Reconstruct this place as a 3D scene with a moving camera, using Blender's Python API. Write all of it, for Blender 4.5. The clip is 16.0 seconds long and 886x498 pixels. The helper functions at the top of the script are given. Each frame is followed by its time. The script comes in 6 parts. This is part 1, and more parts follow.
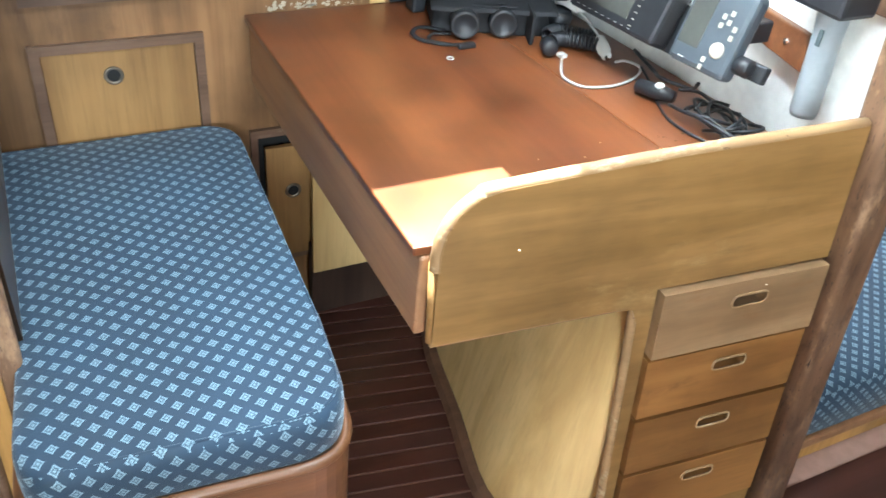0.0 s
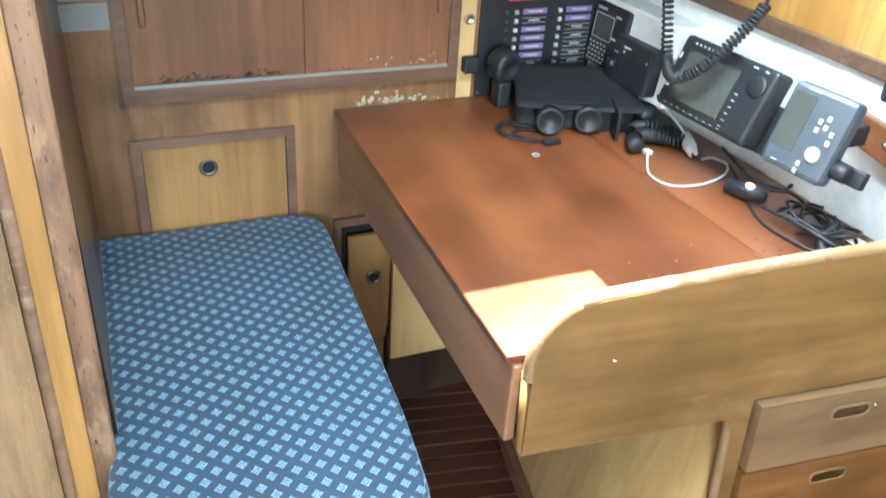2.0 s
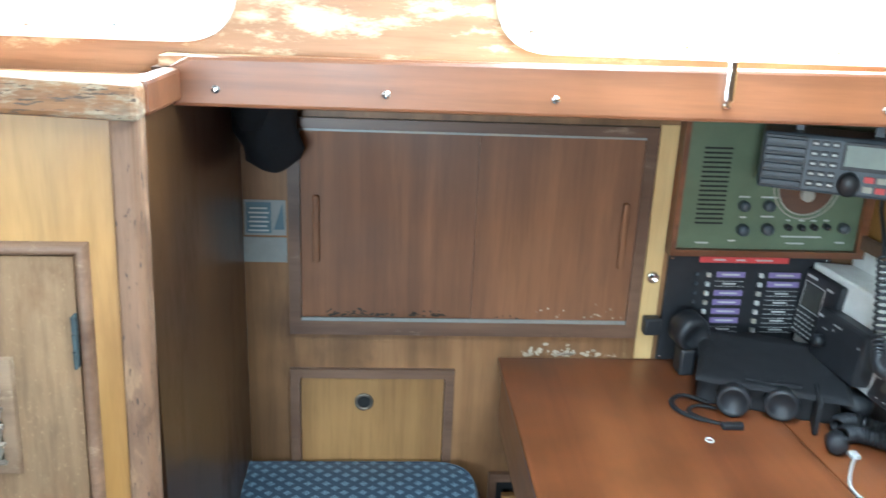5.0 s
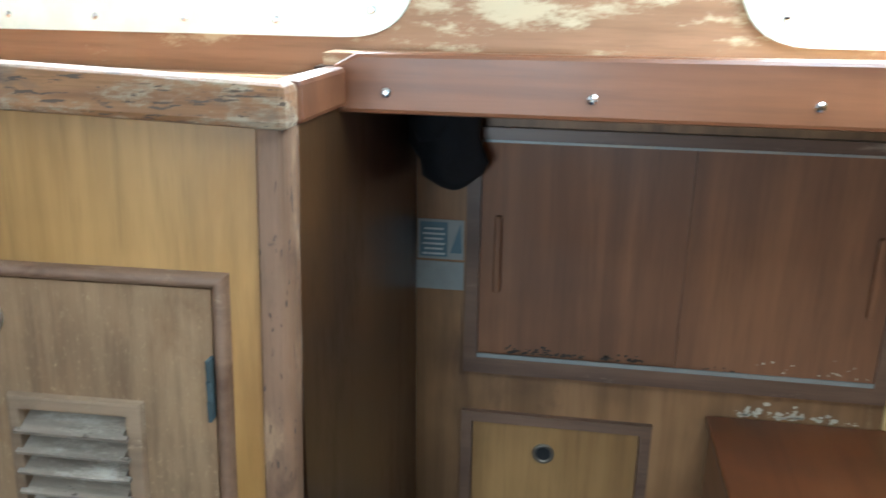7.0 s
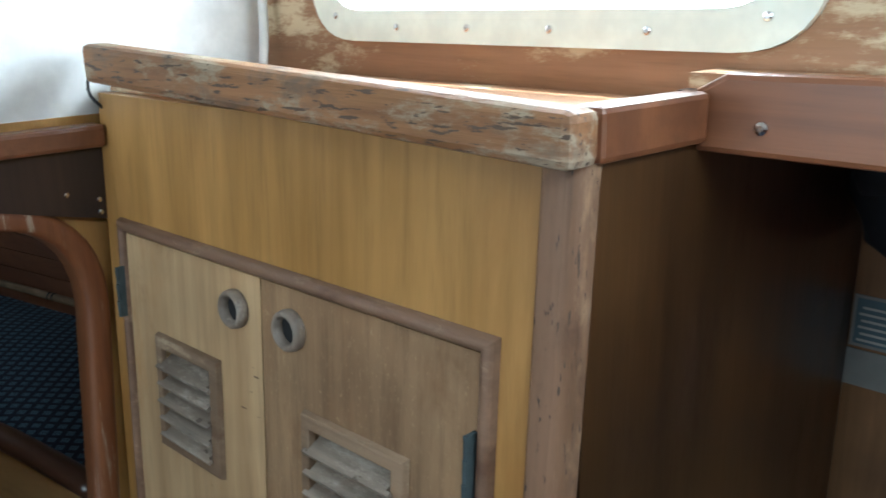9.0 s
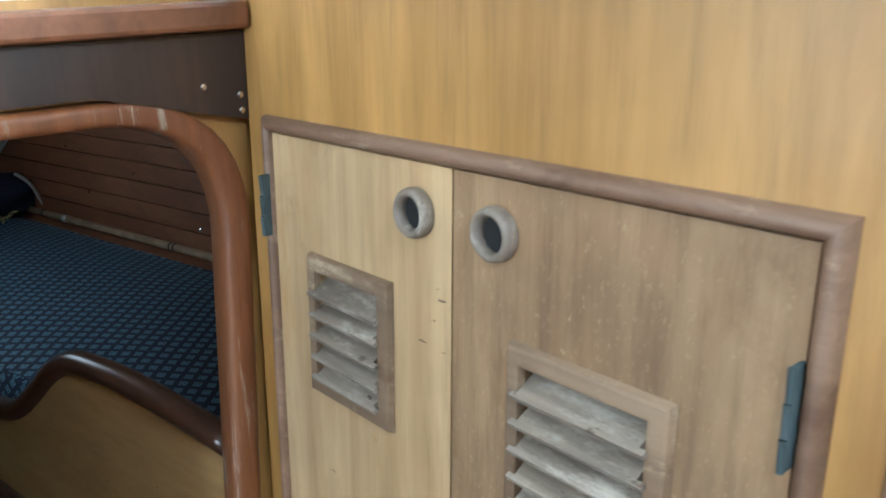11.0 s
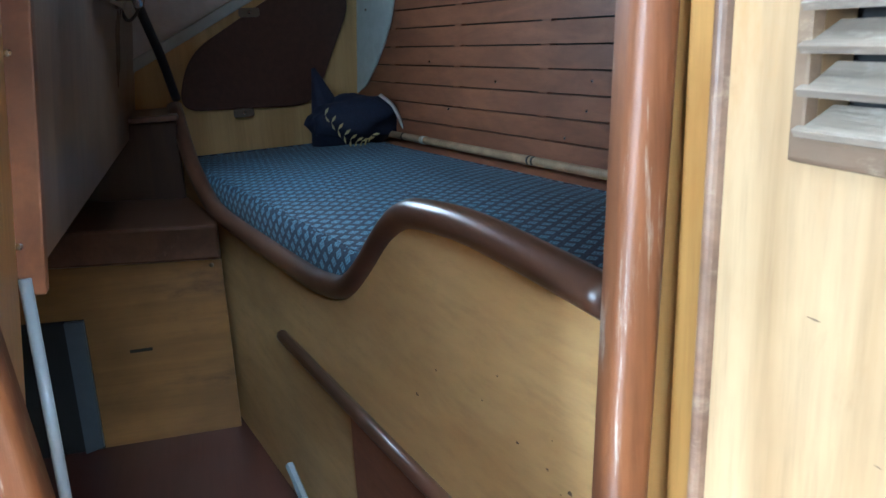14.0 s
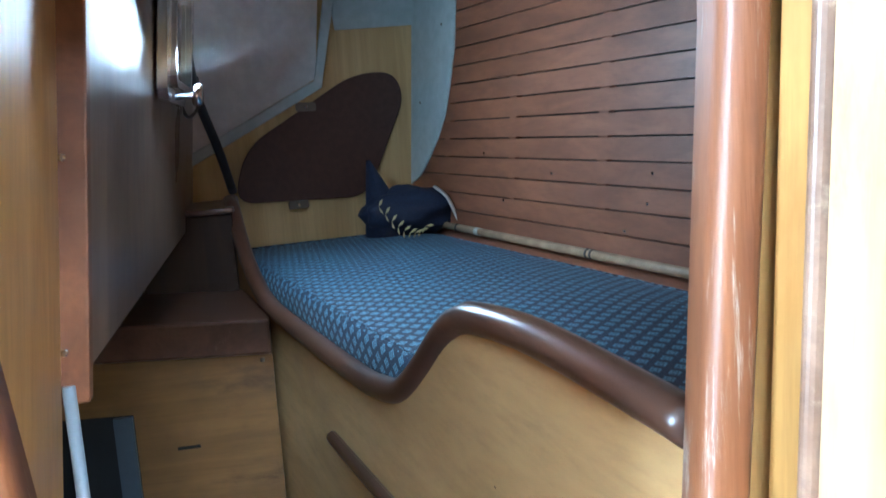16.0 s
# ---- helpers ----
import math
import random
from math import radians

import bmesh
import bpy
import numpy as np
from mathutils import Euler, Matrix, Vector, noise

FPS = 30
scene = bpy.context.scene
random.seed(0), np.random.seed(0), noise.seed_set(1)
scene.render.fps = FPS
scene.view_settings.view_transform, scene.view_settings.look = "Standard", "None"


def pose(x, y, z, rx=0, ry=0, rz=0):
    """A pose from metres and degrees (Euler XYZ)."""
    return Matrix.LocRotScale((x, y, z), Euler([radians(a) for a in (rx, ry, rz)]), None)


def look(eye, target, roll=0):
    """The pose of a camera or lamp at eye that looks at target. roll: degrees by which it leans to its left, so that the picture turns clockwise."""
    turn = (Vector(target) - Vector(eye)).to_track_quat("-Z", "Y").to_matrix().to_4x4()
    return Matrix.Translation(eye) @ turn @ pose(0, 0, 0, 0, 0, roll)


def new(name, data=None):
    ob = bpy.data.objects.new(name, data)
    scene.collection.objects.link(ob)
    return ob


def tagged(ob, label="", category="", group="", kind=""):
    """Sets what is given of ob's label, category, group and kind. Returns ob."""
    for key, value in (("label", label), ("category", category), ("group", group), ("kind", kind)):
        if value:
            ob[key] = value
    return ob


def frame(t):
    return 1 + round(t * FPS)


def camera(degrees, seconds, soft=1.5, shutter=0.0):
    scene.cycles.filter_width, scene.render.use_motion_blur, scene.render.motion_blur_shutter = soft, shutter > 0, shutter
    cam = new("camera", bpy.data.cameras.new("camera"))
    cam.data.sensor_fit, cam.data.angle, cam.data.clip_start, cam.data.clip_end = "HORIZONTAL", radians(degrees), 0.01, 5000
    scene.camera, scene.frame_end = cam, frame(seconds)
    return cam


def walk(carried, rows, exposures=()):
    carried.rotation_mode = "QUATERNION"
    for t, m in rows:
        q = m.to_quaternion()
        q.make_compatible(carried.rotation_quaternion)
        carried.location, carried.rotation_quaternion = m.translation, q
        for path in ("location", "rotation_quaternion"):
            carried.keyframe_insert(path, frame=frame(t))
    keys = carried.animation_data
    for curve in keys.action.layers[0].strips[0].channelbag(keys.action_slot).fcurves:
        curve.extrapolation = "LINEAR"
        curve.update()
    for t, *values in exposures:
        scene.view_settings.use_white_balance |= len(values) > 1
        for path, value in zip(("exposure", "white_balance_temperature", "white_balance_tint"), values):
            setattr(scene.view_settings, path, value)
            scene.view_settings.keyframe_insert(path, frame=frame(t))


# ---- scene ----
cam = camera(56.1, 16.0, shutter=0.5)
PATH = [
    (0, (0.2099, 0.2821, 1.3612), (0.8561, 1.4416, 0.3977), 5.9),
    (0.5, (0.1927, 0.2878, 1.362), (0.7946, 1.4645, 0.3911), 5.8),
    (1, (0.1845, 0.3034, 1.371), (0.7577, 1.5031, 0.4108), 5.5),
    (1.5, (0.182, 0.3173, 1.3825), (0.7396, 1.5465, 0.4502), 4.8),
    (2, (0.1779, 0.3288, 1.4014), (0.7405, 1.6039, 0.5363), 4.1),
    (2.5, (0.1788, 0.3419, 1.417), (0.7429, 1.6548, 0.6125), 3.2),
    (3, (0.1779, 0.3575, 1.4243), (0.7528, 1.7007, 0.6781), 2.5),
    (3.5, (0.214, 0.3813, 1.4309), (0.7372, 1.7761, 0.7446), 1.7),
    (3.8, (0.2452, 0.4018, 1.4358), (0.7175, 1.8327, 0.7888), 1.9),
    (4, (0.2772, 0.3928, 1.4407), (0.6896, 1.8557, 0.8249), 1.6),
    (4.5, (0.3419, 0.3993, 1.444), (0.6175, 1.918, 0.8889), 1.8),
    (4.7, (0.3715, 0.4026, 1.4424), (0.5748, 1.9401, 0.9094), 2.1),
    (6.8, (0.3493, 0.6002, 1.4071), (0.1689, 2.155, 0.9176), 1.0),
    (7, (0.3501, 0.6142, 1.4047), (0.1115, 2.1558, 0.8971), 0.8),
    (7.5, (0.3657, 0.688, 1.3965), (-0.1525, 2.1582, 0.8872), -0.0),
    (7.6, (0.3756, 0.7085, 1.3956), (-0.2206, 2.15, 0.8889), -0.2),
    (8, (0.3969, 0.7659, 1.3907), (-0.4174, 2.1033, 0.902), -0.3),
    (8.5, (0.4182, 0.811, 1.3915), (-0.5519, 2.0467, 0.9192), -0.4),
    (9, (0.4133, 0.838, 1.3883), (-0.679, 1.968, 0.9184), -0.9),
    (9.2, (0.4043, 0.8462, 1.3858), (-0.7159, 1.9459, 0.9094), -1.1),
    (11.3, (0.202, 0.889, 1.244), (-1.314, 2.04, 0.628), -2.4),
    (11.5, (0.19, 0.904, 1.227), (-1.358, 2.01, 0.61), -2.3),
    (12, (0.159, 0.927, 1.178), (-1.485, 1.891, 0.571), -2.4),
    (12.5, (0.107, 0.932, 1.125), (-1.622, 1.737, 0.524), -3.2),
    (13, (0.047, 0.93, 1.071), (-1.752, 1.597, 0.508), -3.8),
    (13.5, (-0.008, 0.934, 1.022), (-1.853, 1.496, 0.492), -4.4),
    (14, (-0.048, 0.938, 0.988), (-1.914, 1.433, 0.466), -4.5),
    (14.5, (-0.074, 0.938, 0.974), (-1.946, 1.416, 0.457), -4.5),
    (15, (-0.094, 0.937, 0.974), (-1.986, 1.374, 0.494), -4.6),
    (15.5, (-0.095, 0.943, 0.983), (-2.009, 1.361, 0.583), -4.9),
    (16, (-0.096, 0.945, 0.999), (-2.03, 1.346, 0.684), -5.1),
]
# exposure follows the clip camera's own metering
EXPO = [(0, 4.02, 6000, 5), (2, 4.12, 5700, 3), (3, 3.98, 5500, 1), (3.8, 3.98, 5450, 1), (4.7, 3.85, 5450, 1), (7, 2.80, 5450, 1), (7.5, 2.72, 5450, 1), (8, 2.45, 5500, 2),
        (9, 2.30, 5600, 3), (11.5, 3.60, 5400, 2), (12.5, 3.95, 5350, 2), (13.5, 4.40, 5200, 2), (14.5, 5.05, 4850, 2), (15.2, 5.25, 4750, 1), (16, 5.45, 4750, 1)]
walk(cam, [(t, look(eye, target, roll)) for t, eye, target, roll in PATH], EXPO)

# ---- world, sun, openings ----
world = bpy.data.worlds.new("world")
scene.world = world
world.use_nodes = True
wn = world.node_tree.nodes
sky = wn.new("ShaderNodeTexSky")
sky.sky_type, sky.sun_disc = "NISHITA", False
sky.sun_elevation, sky.sun_rotation = radians(73), radians(10)
wn["Background"].inputs["Strength"].default_value = 0.08
world.node_tree.links.new(sky.outputs[0], wn["Background"].inputs["Color"])
SUN_WAY = Vector((-0.05, -0.235, -1.0)).normalized()
sun = new("sun", bpy.data.lights.new("sun", "SUN"))
sun.data.energy, sun.data.angle, sun.data.color = 5.0, radians(0.5), (1.0, 0.97, 0.93)
sun.matrix_world = look((0, 0, 6), Vector((0, 0, 6)) + SUN_WAY)


YC_LIGHT = 1.478   # just inside the cabin windows


def opening_light(name, at, target, w, h, power, colour=(0.88, 0.96, 1.0)):
    """Daylight that enters by an opening."""
    ob = new(name, bpy.data.lights.new(name, "AREA"))
    ob.data.shape, ob.data.size, ob.data.size_y, ob.data.energy, ob.data.color = "RECTANGLE", w, h, power, colour
    ob.matrix_world = look(at, target)
    return ob


opening_light("hatch_daylight", (0.73, 1.03, 1.742), (0.7301, 1.03, 0.0), 0.23, 0.76, 2.2)
# Added fill from the unseen near side; the wall behind it has no opening.
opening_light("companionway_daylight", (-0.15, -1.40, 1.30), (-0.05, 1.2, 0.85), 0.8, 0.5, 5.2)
opening_light("port_daylight", (-1.66, 0.888, 1.19), (-1.5, 1.62, 0.77), 0.24, 0.17, 0.15)
opening_light("window_daylight", (-0.12, YC_LIGHT, 1.47), (-0.12, 0.4, 0.9), 0.5, 0.17, 0.32)
opening_light("window_daylight", (0.80, YC_LIGHT, 1.47), (0.80, 0.4, 0.9), 0.5, 0.17, 0.95)

# ---- materials ----


def tree(name):
    m = bpy.data.materials.new(name)
    m.use_nodes = True
    t = m.node_tree
    return m, t, t.nodes["Principled BSDF"]


def node(t, kind, **values):
    n = t.nodes.new("ShaderNode" + kind)
    for k, v in values.items():
        n.inputs[k.replace("_", " ")].default_value = v
    return n


def mix(t, fac, a, b, kind="MIX"):
    n = t.nodes.new("ShaderNodeMix")
    n.data_type, n.blend_type = "RGBA", kind
    for slot, v in ((0, fac), (6, a), (7, b)):
        if hasattr(v, "is_linked"):
            t.links.new(v, n.inputs[slot])
        else:
            n.inputs[slot].default_value = v if slot == 0 else (*v, 1)
    return n.outputs[2]


def ramp(t, fac, lo, hi):
    n = t.nodes.new("ShaderNodeMapRange")
    n.inputs["From Min"].default_value, n.inputs["From Max"].default_value = lo, hi
    n.interpolation_type = "SMOOTHSTEP"
    t.links.new(fac, n.inputs["Value"])
    return n.outputs[0]


def place(t, scale, shift=True):
    """Object coordinates, stretched, with an offset of its own for each object."""
    c = t.nodes.new("ShaderNodeTexCoord")
    m = node(t, "Mapping")
    m.inputs["Scale"].default_value = scale
    t.links.new(c.outputs["Object"], m.inputs["Vector"])
    if shift:
        i = t.nodes.new("ShaderNodeObjectInfo")
        k = t.nodes.new("ShaderNodeMath")
        k.operation = "MULTIPLY"
        k.inputs[1].default_value = 37.0
        t.links.new(i.outputs["Random"], k.inputs[0])
        t.links.new(k.outputs[0], m.inputs["Location"])
    return m.outputs[0]


def noise_of(t, vec, scale, detail=6.0, rough=0.6, distortion=0.0):
    n = node(t, "TexNoise", Scale=scale, Detail=detail, Roughness=rough, Distortion=distortion)
    t.links.new(vec, n.inputs["Vector"])
    return n.outputs["Fac"]


def bump(t, p, height, strength, distance=0.002):
    b = node(t, "Bump", Strength=strength, Distance=distance)
    t.links.new(height, b.inputs["Height"])
    t.links.new(b.outputs[0], p.inputs["Normal"])


def aged(c, k=0.07):
    """Sun-aged varnish: red timbers yellowed a little, all a touch greyed."""
    if c[1] < 0.48 * c[0]:
        c = (c[0], c[1] * 1.07, c[2] * 0.95)
    g = 0.35 * c[0] + 0.5 * c[1] + 0.15 * c[2]
    return tuple(x + (g - x) * k for x in c)


def wood(name, dark, light, grain="z", rough=0.4, coat=0.0, wear=None, wear_lo=0.58, wear_hi=0.72, wear_scale=9.0,
         spots=None, spot_lo=0.62, blotch=0.35, relief=0.15, fine=1.0, streak=0.4, stain=None, spot_scale=70.0,
         spot_stretch=0.5, wear_stretch=0.35):
    """Varnished or bare timber: long grain along one axis, broad blotches, worn patches and dark spots."""
    dark, light = aged(dark), aged(light)
    m, t, p = tree(name)
    stretch = {"x": (0.06, 1, 1), "y": (1, 0.06, 1), "z": (1, 1, 0.06)}[grain]
    g = place(t, stretch)
    fine_grain = noise_of(t, g, 95.0 * fine, 4.0, 0.7)
    broad = noise_of(t, g, 16.0 * fine, 5.0, 0.6, 0.6)
    flat = place(t, (1, 1, 1))
    cloud = noise_of(t, flat, 3.2, 4.0, 0.55)
    col = mix(t, ramp(t, broad, 0.3, 0.7), dark, light)
    pores = t.nodes.new("ShaderNodeMath")
    pores.operation = "MULTIPLY"
    pores.inputs[1].default_value = streak
    t.links.new(ramp(t, fine_grain, 0.4, 0.85), pores.inputs[0])
    col = mix(t, pores.outputs[0], col, tuple(c * 0.6 for c in dark))
    shade = mix(t, ramp(t, cloud, 0.3, 0.7), (1 - blotch,) * 3, (1, 1, 1))
    col = mix(t, 1.0, col, shade, "MULTIPLY")
    rough_out = None
    if wear:
        w0 = noise_of(t, place(t, tuple(wear_stretch if s < 1 else 1.0 for s in stretch)), wear_scale, 9.0, 0.72)
        wf = ramp(t, w0, wear_lo, wear_hi)
        col = mix(t, wf, col, wear)
        rough_out = wf
    if stain:
        tone, lo, hi, scale = stain
        n0 = noise_of(t, place(t, tuple(0.45 if s < 1 else 1.0 for s in stretch)), scale, 7.0, 0.65, 0.4)
        col = mix(t, ramp(t, n0, lo, hi), col, tone)
    if spots:
        s0 = noise_of(t, place(t, tuple(spot_stretch if s < 1 else 1.0 for s in stretch)), spot_scale, 3.0, 0.6)
        col = mix(t, ramp(t, s0, spot_lo, spot_lo + 0.05), col, spots)
    t.links.new(col, p.inputs["Base Color"])
    r = node(t, "MapRange")
    r.inputs["To Min"].default_value, r.inputs["To Max"].default_value = rough, min(1.0, rough + 0.35)
    t.links.new(rough_out or ramp(t, cloud, 0.3, 0.9), r.inputs["Value"])
    t.links.new(r.outputs[0], p.inputs["Roughness"])
    p.inputs["Coat Weight"].default_value, p.inputs["Coat Roughness"].default_value = coat, 0.3
    bump(t, p, fine_grain, relief)
    return m


def plain(name, colour, rough=0.5, metal=0.0, vary=0.15, scale=30.0, relief=0.08, stain=None, stain_lo=0.62):
    """Paint, plastic or metal with slight mottling."""
    m, t, p = tree(name)
    n = noise_of(t, place(t, (1, 1, 1)), scale, 5.0, 0.6)
    col = mix(t, ramp(t, n, 0.3, 0.75), tuple(c * (1 - vary) for c in colour), colour)
    if stain:
        s = noise_of(t, place(t, (1, 1, 1)), 7.0, 8.0, 0.7)
        col = mix(t, ramp(t, s, stain_lo, stain_lo + 0.12), col, stain)
    t.links.new(col, p.inputs["Base Color"])
    p.inputs["Roughness"].default_value, p.inputs["Metallic"].default_value = rough, metal
    bump(t, p, n, relief, 0.001)
    return m


def fabric(name, du, dv, base, motif, half=0.30, fade=None):
    """Woven blue cloth with rows of small pale diamonds, every other row shifted by half a step."""
    m, t, p = tree(name)
    c = t.nodes.new("ShaderNodeTexCoord")
    geo = t.nodes.new("ShaderNodeSeparateXYZ")
    t.links.new(c.outputs["Object"], geo.inputs[0])
    nrm = t.nodes.new("ShaderNodeSeparateXYZ")
    t.links.new(c.outputs["Normal"], nrm.inputs[0])

    def calc(op, a, b=None, cc=None):
        n = t.nodes.new("ShaderNodeMath")
        n.operation = op
        for k, v in enumerate((a, b, cc)):
            if v is None:
                continue
            if isinstance(v, (int, float)):
                n.inputs[k].default_value = v
            else:
                t.links.new(v, n.inputs[k])
        return n.outputs[0]

    def pick(f, a, b):
        return calc("ADD", calc("MULTIPLY", a, calc("SUBTRACT", 1.0, f)), calc("MULTIPLY", b, f))

    up = calc("GREATER_THAN", calc("ABSOLUTE", nrm.outputs[2]), 0.6)
    side = calc("GREATER_THAN", calc("ABSOLUTE", nrm.outputs[0]), calc("ABSOLUTE", nrm.outputs[1]))
    along = pick(up, pick(side, geo.outputs[0], geo.outputs[1]), geo.outputs[0])
    across = pick(up, geo.outputs[2], geo.outputs[1])
    v = calc("DIVIDE", across, dv)
    row = calc("FLOOR", v)
    shift = calc("MULTIPLY", calc("MODULO", calc("ABSOLUTE", row), 2.0), 0.5)
    u = calc("ADD", calc("DIVIDE", along, du), shift)
    fu = calc("ABSOLUTE", calc("SUBTRACT", calc("FRACT", u), 0.5))
    fv = calc("MULTIPLY", calc("ABSOLUTE", calc("SUBTRACT", calc("FRACT", v), 0.5)), dv / du)
    # concave four-pointed figure with a dark ring round a pale heart
    r = calc("ADD", calc("POWER", calc("DIVIDE", fu, half), 0.8), calc("POWER", calc("DIVIDE", fv, half), 0.8))
    body = calc("LESS_THAN", r, 1.0)
    ring = calc("MULTIPLY", calc("GREATER_THAN", r, 0.42), calc("LESS_THAN", r, 0.68))
    pat = calc("MULTIPLY", body, calc("SUBTRACT", 1.0, calc("MULTIPLY", ring, 0.75)))
    fuzz = noise_of(t, place(t, (1, 1, 1), False), 650.0, 3.0, 0.7)
    pat = calc("MULTIPLY", pat, ramp(t, fuzz, 0.25, 0.6))
    cloud = noise_of(t, place(t, (1, 1, 1), False), 5.0, 5.0, 0.6)
    ground = mix(t, ramp(t, cloud, 0.35, 0.75), base, tuple(min(1, x * 1.45) for x in base))
    col = mix(t, pat, ground, motif)
    col = mix(t, calc("MULTIPLY", ramp(t, fuzz, 0.45, 0.8), 0.25), col, tuple(x * 0.4 for x in base))
    t.links.new(col, p.inputs["Base Color"])
    p.inputs["Roughness"].default_value = 0.75
    p.inputs["Sheen Weight"].default_value, p.inputs["Sheen Roughness"].default_value = (0.5 if fade is None else fade), 0.4
    p.inputs["Sheen Tint"].default_value = (0.75, 0.88, 1.0, 1)
    bump(t, p, calc("ADD", fuzz, pat), 0.35, 0.0015)
    return m


TABLE = wood("table_mahogany", (0.15, 0.036, 0.009), (0.29, 0.082, 0.021), "y", 0.3, 0.3, blotch=0.6, relief=0.05, spots=(0.05, 0.018, 0.008), spot_lo=0.78, streak=0.15, fine=0.4)
APRON = wood("apron_mahogany", (0.27, 0.115, 0.055), (0.40, 0.185, 0.088), "y", 0.45, 0.1, relief=0.1, streak=0.25)
TUB = wood("bench_mahogany", (0.11, 0.038, 0.014), (0.21, 0.078, 0.028), "x", 0.4, 0.2, relief=0.1, streak=0.3)
RED = wood("red_mahogany_x", (0.15, 0.047, 0.018), (0.27, 0.090, 0.033), "x", 0.33, 0.3, blotch=0.35, streak=0.3)
RED_Z = wood("red_mahogany_z", (0.17, 0.046, 0.013), (0.30, 0.096, 0.027), "z", 0.5, 0.08, wear=(0.42, 0.34, 0.26), wear_lo=0.545, wear_hi=0.68, wear_scale=70.0, wear_stretch=0.07, streak=0.6, relief=0.4, stain=((0.11, 0.036, 0.013), 0.54, 0.8, 14.0))
TRIM = wood("trim_mahogany_z", (0.10, 0.042, 0.025), (0.19, 0.085, 0.05), "z", 0.5, 0.05)
TRIM_X = wood("trim_mahogany_x", (0.12, 0.062, 0.036), (0.20, 0.112, 0.066), "x", 0.38, 0.15, wear=(0.25, 0.175, 0.12), wear_lo=0.58, wear_scale=24.0, streak=0.5)
WORN = wood("worn_rail", (0.21, 0.083, 0.030), (0.36, 0.155, 0.058), "x", 0.6, 0.0, wear=(0.36, 0.29, 0.20), wear_lo=0.47, wear_hi=0.60, wear_scale=34.0, spots=(0.09, 0.058, 0.038), spot_lo=0.58, spot_scale=210.0, spot_stretch=0.16, relief=0.8, streak=0.7, stain=((0.16, 0.105, 0.066), 0.50, 0.66, 18.0))
POST = wood("worn_post", (0.14, 0.066, 0.034), (0.25, 0.132, 0.068), "z", 0.6, 0.0, wear=(0.30, 0.185, 0.105), wear_lo=0.52, wear_hi=0.64, wear_scale=24.0, spots=(0.045, 0.028, 0.02), spot_lo=0.63, spot_scale=260.0, spot_stretch=0.2, relief=0.5, stain=((0.09, 0.046, 0.025), 0.52, 0.72, 26.0))
PLY = wood("golden_ply", (0.36, 0.165, 0.030), (0.54, 0.285, 0.066), "z", 0.38, 0.18, blotch=0.25, relief=0.1, fine=0.8, streak=0.6, stain=((0.26, 0.115, 0.022), 0.52, 0.82, 6.0))
PLY_PALE = wood("pale_ply", (0.52, 0.33, 0.11), (0.68, 0.47, 0.19), "z", 0.5, 0.05, blotch=0.15, relief=0.1, fine=0.7)
BERTH_PLY = wood("berth_ply", (0.50, 0.29, 0.09), (0.66, 0.42, 0.15), "x", 0.45, 0.1, blotch=0.18, relief=0.1, fine=0.6,
                 spots=(0.12, 0.06, 0.03), spot_lo=0.79)
BULK = wood("bulkhead_teak", (0.20, 0.088, 0.030), (0.34, 0.168, 0.060), "z", 0.5, 0.05, wear=(0.46, 0.33, 0.17), wear_lo=0.62, wear_hi=0.78, wear_scale=5.0, blotch=0.5, stain=((0.10, 0.047, 0.020), 0.54, 0.76, 9.0))
SLIDE = wood("sliding_door_mahogany", (0.17, 0.062, 0.024), (0.26, 0.098, 0.038), "z", 0.45, 0.1, blotch=0.35, relief=0.1, streak=0.5)
# Brown varnish, darkened to carry the shade that lies on this side.
SIDEWOOD_SHADED = wood("side_panel_shaded", (0.045, 0.018, 0.006), (0.105, 0.043, 0.012), "z", 0.34, 0.3, blotch=0.6, wear=(0.035, 0.017, 0.010), wear_lo=0.5, wear_hi=0.75, wear_scale=5.0)
DOOR_A = wood("door_bleached", (0.48, 0.292, 0.122), (0.66, 0.450, 0.222), "z", 0.6, 0.0, wear=(0.40, 0.225, 0.085), wear_lo=0.50, wear_hi=0.80, wear_scale=9.0, blotch=0.3, streak=0.5, spots=(0.20, 0.12, 0.06), spot_lo=0.78, stain=((0.30, 0.17, 0.07), 0.60, 0.78, 16.0))
DOOR_B = wood("door_weathered", (0.29, 0.158, 0.066), (0.46, 0.285, 0.135), "z", 0.65, 0.0, wear=(0.46, 0.325, 0.18), wear_lo=0.54, wear_hi=0.80, wear_scale=220.0, wear_stretch=0.6, blotch=0.5, relief=0.5, streak=0.7, stain=((0.18, 0.095, 0.040), 0.50, 0.74, 13.0))
LOUVRE = wood("louvre_frame_brown", (0.19, 0.115, 0.062), (0.31, 0.205, 0.118), "x", 0.65, 0.0, wear=(0.40, 0.31, 0.20), wear_lo=0.56, wear_hi=0.68, wear_scale=26.0, relief=0.4, stain=((0.12, 0.065, 0.032), 0.52, 0.72, 18.0))
SLAT = wood("slat_grey", (0.20, 0.150, 0.105), (0.34, 0.272, 0.205), "x", 0.75, 0.0, wear=(0.46, 0.405, 0.335), wear_lo=0.48, wear_hi=0.72, wear_scale=40.0, relief=0.8, spots=(0.10, 0.072, 0.05), spot_lo=0.66, streak=0.8)
RINGWOOD = wood("ring_wood", (0.20, 0.15, 0.11), (0.34, 0.275, 0.21), "z", 0.5, 0.1, wear=(0.50, 0.45, 0.38), wear_lo=0.50, wear_scale=60.0)
